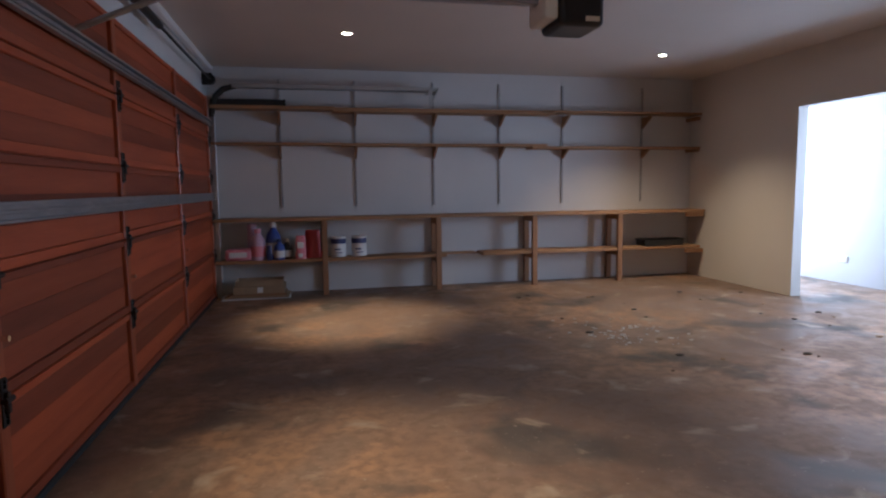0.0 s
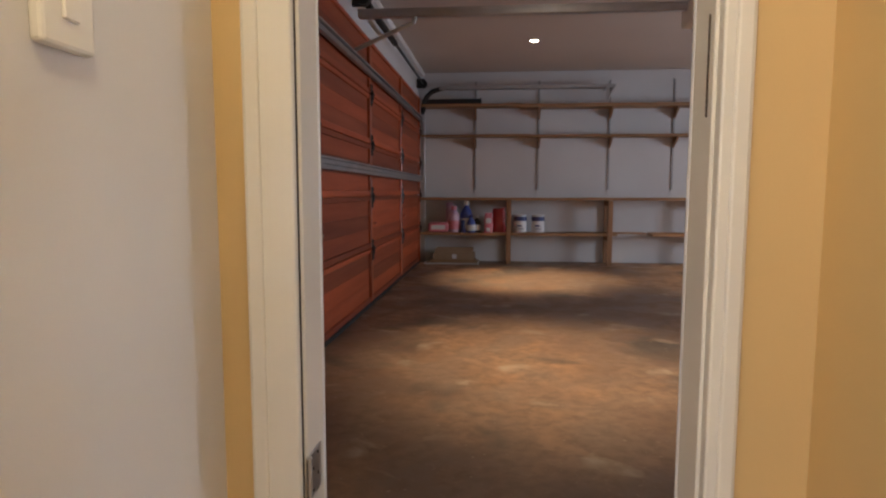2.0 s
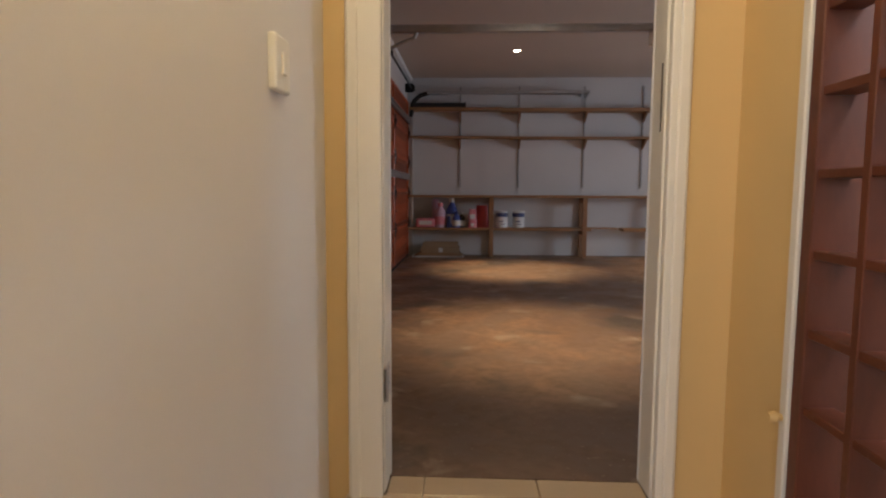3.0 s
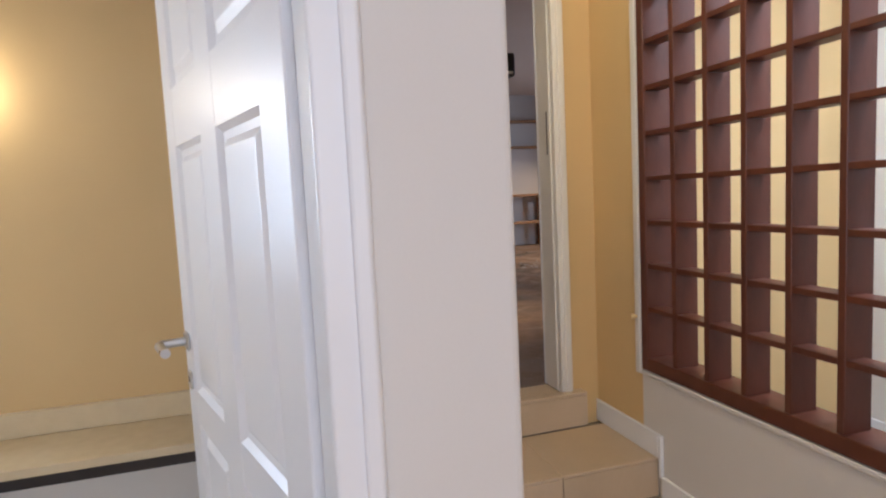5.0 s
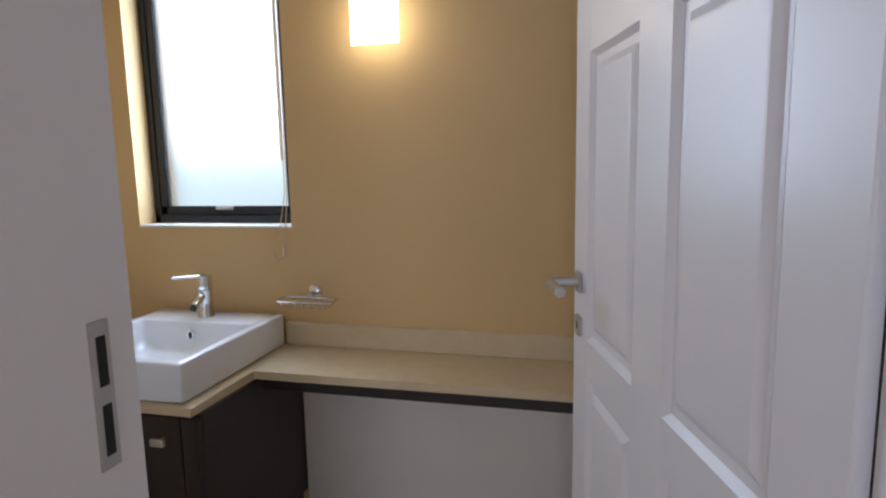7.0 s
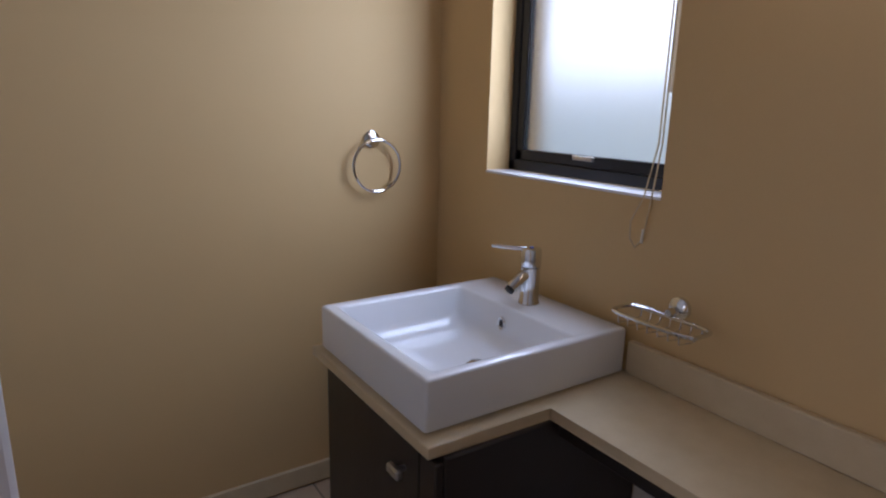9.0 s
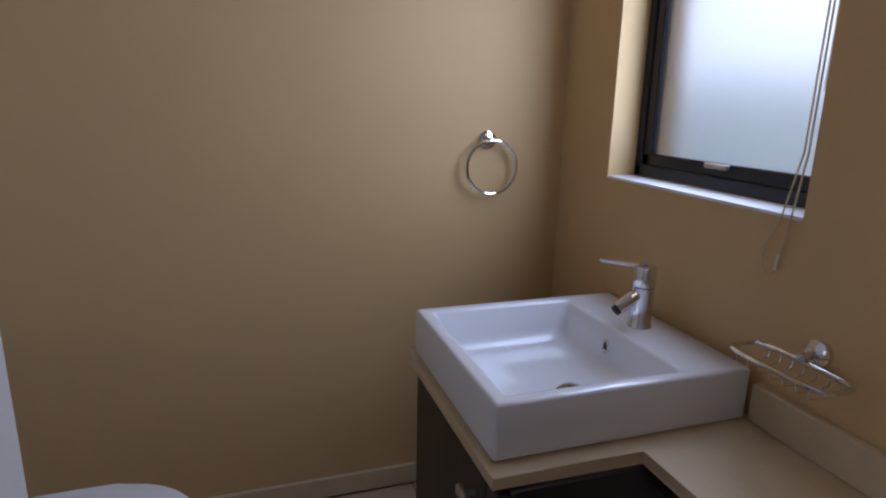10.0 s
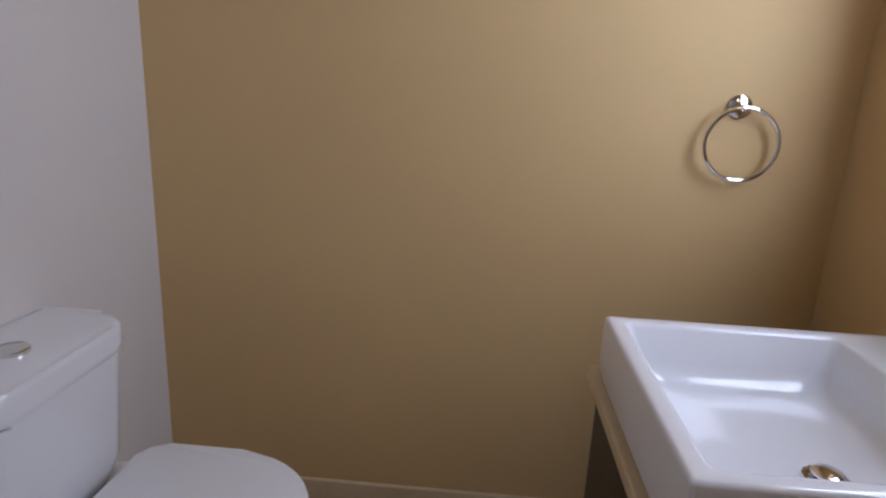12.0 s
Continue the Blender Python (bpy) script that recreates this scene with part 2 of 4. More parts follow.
# ---------- garage: structure ----------
W = 7.2       # back wall
H = 2.65      # ceiling
setting("floor_garage", [(-1.25, 6.43, 0, W, -.2, 0)], CONCRETE, "stained brown-grey concrete garage floor")
setting("wall_garage_back", [(-1.35, 5.27, W, W + .15, -.2, H)], WHITEWALL, "white painted back wall of the garage")
setting("wall_garage_right", [(5.15, 5.27, 5.33, W, 0, H), (5.15, 5.27, 0, 2.6, 0, H), (5.15, 5.27, 2.6, 5.33, 2.05, H)], GREYWALL, "pale plastered wall with a wide opening")
setting("wall_garage_left", [(-1.25, -1.11, .0, .5, -.2, H), (-1.25, -1.11, .5, 6.98, 2.3, H), (-1.25, -1.11, 6.98, W, -.2, H)], WHITEWALL, "white painted wall around the garage door")
setting("wall_garage_front", [(-1.11, -.425, -.14, 0, -.5, H), (.48, 6.5, -.14, 0, -.5, H), (-.425, .48, -.14, 0, 2.10, H), (-.425, .48, -.139, 0, -.5, -.20)], BEIGE, "beige plastered wall with the doorway to the garage")
setting("ceiling_garage", [(-1.25, 6.6, 0, W + .15, H, H + .15)], CEIL, "pale garage ceiling")
setting("side_room_wall", [(6.43, 6.55, -.14, 7.35, -.2, H), (5.27, 6.43, W, W + .15, -.2, H)], WHITEWALL, "white wall of the bright side room")
bm = bmesh.new()
bx(bm, -1.11, -1.02, 0, W, H - .05, H, .02)
tagged(part("cornice", bm, GLOSSWHITE), "white plaster cornice along the garage ceiling", "", "", "structure")

# ---------- garage door ----------
# unseen board added to stop sun leaking through the section joints
setting("garage_door_backing", [(-1.13, -1.116, .48, 6.99, 0, 2.31)], REDWOOD, "unseen board behind the garage door that keeps sunlight out")
gd = tagged(place("garage_door", (-1.10, 3.75, 0)), "closed double garage door of reddish varnished wood panels", "garage door", "", "")
GY = (.55, 2.15, 3.72, 5.33, 6.92)
GZ = (.03, .50, .95, 1.39, 1.81, 2.27)
for r in range(5):
    z0, z1 = GZ[r], GZ[r + 1]
    sec = part("section", B(-1.115, -1.088, GY[0], GY[-1], z0, z1), REDWOOD, gd)
    for c in range(4):
        y0, y1 = GY[c] + .05, GY[c + 1] - .05
        k = 3
        for j in range(k):
            a, b2 = z0 + .05 + j * (z1 - z0 - .09) / k, z0 + .05 + (j + 1) * (z1 - z0 - .09) / k
            part("board", B(-1.09, -1.079, y0, y1, a + .0004, b2 - .0004, bevel=.0008), REDWOOD, sec)
    part("rail", B(-1.09, -1.066, GY[0], GY[-1], z0 + .004, z0 + .048, bevel=.004), REDWOOD, sec)
    part("rail", B(-1.09, -1.066, GY[0], GY[-1], z1 - .040, z1 - .004, bevel=.004), REDWOOD, sec)
    for y in GY:
        yy = min(max(y, GY[0] + .04), GY[-1] - .04)
        part("stile", B(-1.09, -1.058, yy - .035, yy + .035, z0 + .006, z1 - .006, bevel=.005), REDWOOD_V, sec)
for z0, z1 in ((1.128, 1.208), (1.94, 2.01)):
    bm = bmesh.new()
    bx(bm, -1.058, -1.050, GY[0] - .02, GY[-1], z0, z1, .002)
    bx(bm, -1.058, -1.022, GY[0] - .02, GY[-1], z1 - .014, z1, .002)
    bx(bm, -1.058, -1.022, GY[0] - .02, GY[-1], z0, z0 + .012, .002)
    bx(bm, -1.052, -1.034, GY[0] - .02, GY[-1], (z0 + z1) / 2 - .008, (z0 + z1) / 2 + .008, .003)
    part("strut", bm, STEEL, gd, "galvanised steel stiffening strut")
for z in GZ[1:5]:
    for y in (GY[0] + .05, GY[1], GY[2], GY[3], GY[4] - .05):
        bm = bmesh.new()
        bx(bm, -1.060, -1.050, y - .022, y + .022, z - .10, z + .08, .003)
        bx(bm, -1.056, -1.035, y - .012, y + .012, z - .05, z + .03, .004)
        tube(bm, [(-1.04, y - .028, z), (-1.04, y + .028, z)], .012, 8)
        for dz in (-.08, -.06, .05, .068):
            tube(bm, [(-1.052, y, z + dz), (-1.042, y, z + dz)], .008, 6)
        part("hinge", bm, BLACKMETAL, gd, "black iron hinge")
part("seal", B(-1.112, -1.06, GY[0], GY[-1], 0.0, .032, bevel=.004), RUBBER, gd, "black rubber floor seal")
bm = bmesh.new()
tube(bm, [(-1.05, 1.27, 1.285), (-1.0, 1.27, 1.285), (-.99, 1.29, 1.285), (-.99, 1.37, 1.285)], .009, 8)
bx(bm, -1.066, -1.05, 1.24, 1.30, 1.25, 1.32, .004)
part("latch_handle", bm, SATIN, gd, "steel latch handle")
for y in GY[1:4]:
    part("bolt", tube(bmesh.new(), [(-1.055, y + .02, .72), (-1.03, y + .02, .72)], .012, 8), CHROME, gd)

# overhead gear
def track(y, name):
    t = tagged(place(name, (-1.0, y, 2.3)), "galvanised steel overhead door track with a hanging bracket", "door track", "garage door gear")
    bm = bmesh.new()
    bx(bm, -.80, 1.56, y - .03, y + .03, 2.375, 2.381)
    bx(bm, -.80, 1.56, y - .03, y - .024, 2.375, 2.425)
    bx(bm, -.80, 1.56, y + .024, y + .03, 2.385, 2.425)
    part("channel", bm, UPR, t)
    part("bend", tube(bmesh.new(), [(-1.03, y, 2.05), (-1.02, y, 2.18), (-.98, y, 2.28), (-.90, y, 2.36), (-.76, y, 2.40)], [.03, .035, .035, .035, .03], 8), BLACKMETAL, t)
    bm = bmesh.new()
    bx(bm, 1.44, 1.48, y - .04, y - .03, 2.20, 2.42)
    tube(bm, [(1.46, y - .035, 2.22), (1.56, y - .035, 2.41)], .013, 6)
    bx(bm, 1.44, 1.56, y + .03, min(y + .55, W), 2.37, 2.385) if y > 5 else bx(bm, 1.40, 1.44, y + .03, y + .04, 2.38, H)
    part("bracket", bm, STEEL, t)
    part("upright_rail", B(-1.06, -1.0, y - .02, y + .02, 0, 2.08, bevel=.004), STEEL, t)
track(6.98, "door_track")
track(.42, "door_track")
sh = tagged(place("torsion_shaft", (-1.02, 3.3, 2.46)), "black torsion spring shaft over the garage door", "spring shaft")
part("shaft", tube(bmesh.new(), [(-1.02, .3, 2.46), (-1.02, 7.05, 2.46)], .012, 8), BLACKMETAL, sh)
for y0, y1 in ((2.1, 3.15), (3.45, 4.7)):
    part("spring", tube(bmesh.new(), [(-1.02, y0, 2.46), (-1.02, y1, 2.46)], .03, 12), BLACKMETAL, sh)
for y in (3.3, 6.95, .4):
    bm = bmesh.new()
    bx(bm, -1.11, -1.0, y - .012, y + .012, 2.40, 2.53, .004)
    tube(bm, [(-1.02, y - .04, 2.46), (-1.02, y + .04, 2.46)], .055, 14)
    part("drum", bm, BLACKMETAL, sh)
op = tagged(place("door_opener", (1.5, 3.05, 2.3)), "dark ceiling-hung garage door opener with its rail", "door opener")
part("rail", bx(B(-1.0, 1.35, 3.02, 3.08, 2.24, 2.29, bevel=.004), -1.0, 1.39, 3.012, 3.088, 2.284, 2.296), STEEL, op)
bm = bx(bmesh.new(), 1.385, 1.645, 2.90, 3.20, 2.105, 2.34, .03, 3)
part("housing", bm, BLACKPL, op)
part("light_cover", B(1.305, 1.387, 2.92, 3.18, 2.14, 2.30, bevel=.02, seg=2), PLASTIC, op, "cream lamp cover")
part("label_plate", B(1.53, 1.61, 2.894, 2.902, 2.13, 2.155), PLASTIC, op)
for x in (1.42, 1.60):
    part("hanger", B(x - .015, x + .015, 3.03, 3.06, 2.32, H, bevel=.002), STEEL, op)
part("arm", tube(bmesh.new(), [(-.58, 3.05, 2.26), (-.60, 3.05, 2.20), (-.68, 3.05, 2.17), (-1.03, 3.05, 2.02)], .016, 8), STEEL, op)

# downlights
def downlight(x, y):
    d = tagged(place("downlight", (x, y, H)), "small round recessed ceiling downlight, switched on", "downlight", "garage downlights")
    bm = bmesh.new()
    tube(bm, [(x + .05 * math.cos(a * .2618), y + .05 * math.sin(a * .2618), H - .004) for a in range(24)], .008, 6, True)
    part("rim", bm, SATIN, d, smooth=True)
    part("bulb", lathe(bmesh.new(), x, y, [(.043, H - .001), (.043, H - .006), (.02, H - .008)]), DOWN, d)
for x, y in ((.4, 5.46), (3.83, 5.83), (.4, 2.1), (3.83, 2.1)): downlight(x, y)

# ---------- shelving ----------
UX = (-.307, .57, 1.536, 2.395, 3.255, 4.396)
bk = tagged(place("wall_shelving", (2, W, 1.0)), "two long pine shelves on grey slotted steel uprights", "shelves")
for x in UX:
    u = part("upright", B(x - .013, x + .013, W - .018, W, 1.02, 2.52, bevel=.002), UPR, bk)
    for i in range(24):
        part("slot", B(x - .003, x + .003, W - .020, W - .0175, 1.06 + i * .06, 1.085 + i * .06), BLACKPL, u)
def bracket(x, z):
    bm = bmesh.new()
    v = [bm.verts.new(p) for p in ((x - .012, W - .018, z), (x - .012, W - .24, z), (x - .012, W - .24, z - .02), (x - .012, W - .03, z - .14), (x - .012, W - .018, z - .14))]
    w = [bm.verts.new((p.co.x + .024, p.co.y, p.co.z)) for p in v]
    bm.faces.new(v), bm.faces.new(list(reversed(w)))
    for i in range(5): bm.faces.new((v[i], v[(i + 1) % 5], w[(i + 1) % 5], w[i]))
    part("bracket", bm, PINE_V, bk)
for x in UX:
    bracket(x, 2.13), bracket(x, 1.735)
def plank(x0, x1, y0, y1, z0, z1, parent, dz=0.0):
    part("plank", B(x0, x1, y0, y1, z0 + dz, z1 + dz, bevel=.003), PINE, parent)
plank(-1.05, .33, W - .27, W - .02, 2.13, 2.165, bk, .02)
plank(.30, 3.05, W - .27, W - .02, 2.13, 2.175, bk)
plank(2.85, 5.12, W - .27, W - .02, 2.178, 2.205, bk, -.025)
plank(-1.05, .45, W - .26, W - .02, 1.735, 1.762, bk, .01)
plank(.40, 2.95, W - .26, W - .02, 1.735, 1.765, bk)
plank(2.75, 5.12, W - .26, W - .02, 1.735, 1.765, bk, -.028)
for z in (2.11, 1.70):
    part("end_bracket", B(5.06, 5.10, W - .27, W - .0, z - .03, z + .02, bevel=.004), PINE_V, bk)
wb = tagged(place("workbench", (2, W, 0)), "long rough pine workbench with a lower shelf", "workbench")
plank(-1.05, 1.0, W - .38, W - .19, .875, .91, wb); plank(-1.05, 1.0, W - .187, W - .003, .875, .908, wb)
plank(1.003, 3.3, W - .38, W - .19, .875, .91, wb, .003); plank(1.003, 3.3, W - .187, W - .003, .875, .91, wb)
plank(3.303, 5.13, W - .385, W - .19, .872, .907, wb); plank(3.303, 5.13, W - .187, W - .003, .875, .908, wb)
plank(-1.05, .90, W - .35, W - .05, .395, .43, wb); plank(.903, 1.62, W - .35, W - .05, .395, .435, wb)
plank(1.55, 2.0, W - .33, W - .2, .405, .425, wb, .02)
plank(2.08, 3.2, W - .35, W - .05, .395, .435, wb); plank(3.203, 5.1, W - .35, W - .05, .395, .43, wb)
for x in (.177, 1.532, 2.762, 3.929):
    for y in (W - .37, W - .07):
        part("leg", B(x - .045, x + .02, y, y + .05, 0, .872, bevel=.004), PINE_V, wb)
    part("crosspiece", B(x - .04, x + .016, W - .322, W - .068, .80, .868, bevel=.003), PINE_V, wb)
    part("crosspiece", B(x - .04, x + .016, W - .322, W - .068, .33, .393, bevel=.003), PINE_V, wb)
for z in (.845, .365):
    part("end_bracket", B(4.86, 5.12, W - .38, W - .34, z - .03, z + .026, bevel=.004), PINE_V, wb)

# ---------- things in the garage ----------
pk = tagged(place("tissue_pack", (-.8, W - .25, .43)), "pink plastic-wrapped pack lying on the lower bench shelf", "pack")
part("wrap", bx(bmesh.new(), -.95, -.66, W - .33, W - .15, .43, .565, .035, 3), PINK, pk, smooth=True)
part("label", B(-.90, -.71, W - .335, W - .329, .47, .53), TIN, pk)
def bottle(name, x, y, r, h, m1, m2, label):
    t = tagged(place(name, (x, y, .43)), label, "bottle", "bottles on the shelf")
    z = .43
    part("body", lathe(bmesh.new(), x, y, [(r * .9, z), (r, z + .01), (r, z + h * .55), (r * .85, z + h * .68), (r * .38, z + h * .82), (r * .36, z + h * .86)]), m1, t, smooth=True)
    part("cap", lathe(bmesh.new(), x, y, [(r * .45, z + h * .86), (r * .45, z + h), (r * .3, z + h * 1.005)]), m2, t, smooth=True)
    part("label", lathe(bmesh.new(), x, y, [(r * 1.012, z + h * .12), (r * 1.012, z + h * .45)]), TIN if m1 is not LILAC else PINK, t)
bottle("detergent_bottle", -.59, W - .26, .085, .36, LILAC, PINK, "lilac and pink detergent bottle on the shelf")
bottle("cleaner_bottle", -.42, W - .20, .085, .43, BLUE, TIN, "tall blue cleaner bottle with a pale cap")
bottle("cleaner_bottle", -.35, W - .31, .06, .24, BLUE, NAVY, "short blue cleaner bottle with a navy cap")
bottle("oil_bottle", -.27, W - .24, .055, .23, BLACKPL, TIN, "small black oil bottle with a pale cap")
def soft_pack(name, x, y, w, d, h, m, label, seed):
    """An upright limp plastic packet: full at the foot, pinched and creased towards the top."""
    t = tagged(place(name, (x, y, .43)), label, "packet", "packets on the shelf")
    bm = bmesh.new()
    rows, n = 9, 20
    rings = []
    for k in range(rows):
        f = k / (rows - 1)
        ww, dd = w * (1 - .18 * f), d * (1 - .75 * f ** 2)
        ring = []
        for i in range(n):
            a = 6.2832 * i / n
            q = Vector((math.cos(a) * 2, math.sin(a) * 2, f * 4 + seed))
            j = 1 + .22 * noise.noise(q)
            ring.append(bm.verts.new((x + math.copysign(abs(math.cos(a)) ** .7, math.cos(a)) * ww * j, y + math.sin(a) * dd * j, .431 + h * f * (1 + .06 * noise.noise(q * .7) * f))))
        rings.append(ring)
    for a, b in zip(rings, rings[1:]):
        for i in range(n): bm.faces.new((a[i], a[(i + 1) % n], b[(i + 1) % n], b[i]))
    bm.faces.new(rings[-1]), bm.faces.new(list(reversed(rings[0])))
    part("wrap", bm, m, t, smooth=True)
    return t
soft_pack("refill_packet", -.46, W - .33, .035, .03, .17, NAVY, "small navy refill packet on the shelf", 3)
pk2 = soft_pack("refill_packet", -.11, W - .32, .062, .04, .27, PINK, "red and white refill packet on the shelf", 7)
part("print", B(-.15, -.075, W - .366, W - .352, .56, .63, bevel=.004), TIN, pk2)
part("print", B(-.14, -.09, W - .37, W - .352, .455, .50, bevel=.004), TIN, pk2)
soft_pack("red_bag", .03, W - .22, .10, .07, .33, RED, "crumpled dark red plastic bag on the shelf", 11)
soft_pack("cleaning_cloth", -.66, W - .16, .06, .05, .40, LILAC, "pink and lilac cloth bundle behind the bottles", 17)
def paint_tin(x):
    t = tagged(place("paint_tin", (x, W - .22, .435)), "white paint tin with a navy printed band", "paint tin", "paint tins")
    y, z, r = W - .22, .436, .088
    part("body", lathe(bmesh.new(), x, y, [(r, z), (r + .003, z + .006), (r, z + .012), (r, z + .22), (r + .004, z + .226), (r + .004, z + .236)]), TIN, t, smooth=True)
    part("band", lathe(bmesh.new(), x, y, [(r + .0015, z + .155), (r + .0015, z + .215)]), NAVY, t)
    part("lid", lathe(bmesh.new(), x, y, [(r - .004, z + .236), (r - .004, z + .24), (r - .015, z + .238), (.005, z + .236)]), SATIN, t)
    part("print", bx(B(x - .05, x + .02, y - r - .004, y - r + .02, z + .08, z + .10), x - .04, x + .04, y - r - .004, y - r + .02, z + .045, z + .055), NAVY, t)
    part("handle", tube(bmesh.new(), [(x + (r + .008) * math.cos(a), y - .03 * math.sin(a) - .0, z + .2 - .10 * math.sin(a)) for a in [i * math.pi / 12 for i in range(13)]], .0025, 6), SATIN, t)
paint_tin(.325), paint_tin(.569)
st = tagged(place("cardboard_stack", (-.6, W - .35, 0)), "stack of flattened cardboard and boards on the floor", "cardboard")
for i, (x0, x1, z, h, turn, m) in enumerate(((-1.0, -.24, .0, .016, 2, TIN), (-.95, -.25, .017, .02, -3, CARD), (-.90, -.28, .038, .024, 1, PINE), (-.86, -.30, .063, .085, -1, CARD))):
    bm = B(x0, x1, W - .46, W - .12, z + .001, z + h, bevel=.004)
    bmesh.ops.rotate(bm, cent=(-.6, W - .3, 0), matrix=Matrix.Rotation(radians(turn), 3, "Z"), verts=bm.verts)
    part("sheet", bm, m, st)
bm = B(-.84, -.32, W - .44, W - .14, .149, .156)
for q in ((-.84, -.32, W - .44, W - .432), (-.84, -.32, W - .148, W - .14), (-.84, -.832, W - .432, W - .148), (-.328, -.32, W - .432, W - .148)):
    bx(bm, *q, .156, .212)
part("open_carton", bm, CARD, st, "shallow open brown carton")
part("packing_tape", B(-.60, -.54, W - .463, W - .4605, .08, .14), TIN, st)
fr2 = random.Random(9)
bm = bmesh.new()
for i in range(70):
    x, y, q = fr2.gauss(2.56, .22), fr2.gauss(4.35, .28), fr2.uniform(.008, .028)
    n = fr2.randint(4, 7)
    lo = [bm.verts.new((x + q * fr2.uniform(.5, 1.2) * math.cos(6.2832 * k / n), y + q * fr2.uniform(.5, 1.2) * math.sin(6.2832 * k / n), .001)) for k in range(n)]
    hi = [bm.verts.new((v.co.x, v.co.y, .0035)) for v in lo]
    bm.faces.new(hi)
    for k in range(n): bm.faces.new((lo[k], lo[(k + 1) % n], hi[(k + 1) % n], hi[k]))
tagged(part("paint_flakes", bm, TIN), "scatter of pale paint flakes on the concrete", "debris", "", "stuff")
tr = tagged(place("black_tray", (4.57, W - .2, .43)), "black plastic tray on the lower bench shelf", "tray")
bm = bx(bmesh.new(), 4.29, 4.87, W - .32, W - .10, .432, .52, .012, 2)
part("body", bm, BLACKPL, tr)
part("rim", B(4.28, 4.88, W - .33, W - .09, .508, .52, bevel=.004), BLACKPL, tr)
bb = tagged(place("black_pipe_box", (-.65, W - .2, 2.19)), "long black box lying on the top shelf", "box")
part("body", B(-1.04, -.24, W - .24, W - .12, 2.186, 2.255, bevel=.008, seg=2), BLACKPL, bb)
part("end_cap", B(-.245, -.225, W - .245, W - .115, 2.186, 2.26, bevel=.004), RUBBER, bb)
rng = random.Random(4)
for i in range(34):
    bm = bmesh.new()
    bmesh.ops.create_icosphere(bm, subdivisions=1, radius=1)
    x, y, s = rng.uniform(2.2, 5.0), rng.uniform(3.1, 6.2), rng.uniform(.008, .03)
    for v in bm.verts: v.co = Vector((x + v.co.x * s * rng.uniform(.8, 1.6), y + v.co.y * s, .0 + max(0, v.co.z + .5) * s * .35))
    tagged(part("debris", bm, DIRT if i % 3 else CARD), "small crumb of dirt on the concrete floor", "debris", "floor debris")
sk = tagged(place("wall_socket", (6.42, 5.9, .3)), "small white wall socket low on the white wall", "socket")
part("plate", B(6.416, 6.43, 5.85, 5.97, .26, .34, bevel=.004), PLASTIC, sk)
part("rocker", B(6.411, 6.417, 5.88, 5.91, .29, .31, bevel=.002), PLASTIC, sk)

# ---------- hall: structure ----------
F = -.50      # hall and bathroom floor
HC = 2.35     # hall ceiling
D = -1.975    # hall face of the bathroom door wall
R = .65       # hall face of the lattice wall
setting("floor_hall", [(-3.3, .64, -5.2, -2.08, F - .12, F - .012), (-3.3, .64, -2.08, -.14, F - .12, F - .012), (.64, 2.4, -5.2, -.14, F - .12, F - .005)], GROUT, "tiled hall floor with grout joints")
setting("ceiling_hall", [(-3.35, 2.4, -5.2, -.139, HC, HC + .12)], CEIL, "pale hall ceiling")
bend = [(-.577 + .012 * math.cos(radians(a)), D + .012 + .012 * math.sin(radians(a))) for a in (-90, -60, -30, 0)]
tagged(part("wall_corridor_left", slab(bmesh.new(), [(-.80, D), *bend, (-.565, -.14), (-.70, -.14), (-.70, -1.74), (-.80, -1.74)], F - .1, HC), GREYWALL),
       "pale plastered corridor wall with a rounded corner", "", "", "structure")
setting("wall_lattice", [(R, R + .15, -.505, -.14, F - .1, HC), (R, R + .15, -5.2, -2.29, F - .1, HC), (R, R + .15, -2.29, -.505, 2.05, HC)], BEIGE, "beige hall wall with a timber lattice opening")
# lower part of the beige wall; daylight on it is put into a paler colour
setting("wall_lattice_low", [(R, R + .15, -2.29, -.505, F - .1, .185)], GREYWALL, "beige wall under the timber lattice, coloured pale for the daylight on it")
setting("wall_hall_back", [(-3.35, 2.4, -5.35, -5.2, F - .1, HC)], BEIGE, "beige wall closing the hall")
setting("wall_hall_left", [(-3.35, -3.2, -5.2, -2.2, F - .1, HC)], BEIGE, "beige side wall of the hall")
setting("lattice_room_wall", [(2.3, 2.4, -5.2, -.14, F - .1, HC)], GREYWALL, "white wall of the bright room behind the lattice")
setting("lattice_room_baseboard", [(2.285, 2.3, -5.2, -.14, F, F + .12)], GLOSSWHITE, "white baseboard in the bright room")

# garage doorway frame
fr = tagged(place("door_frame", (0, -.07, 0)), "cream painted timber frame of the garage doorway", "door frame", "", "structure")
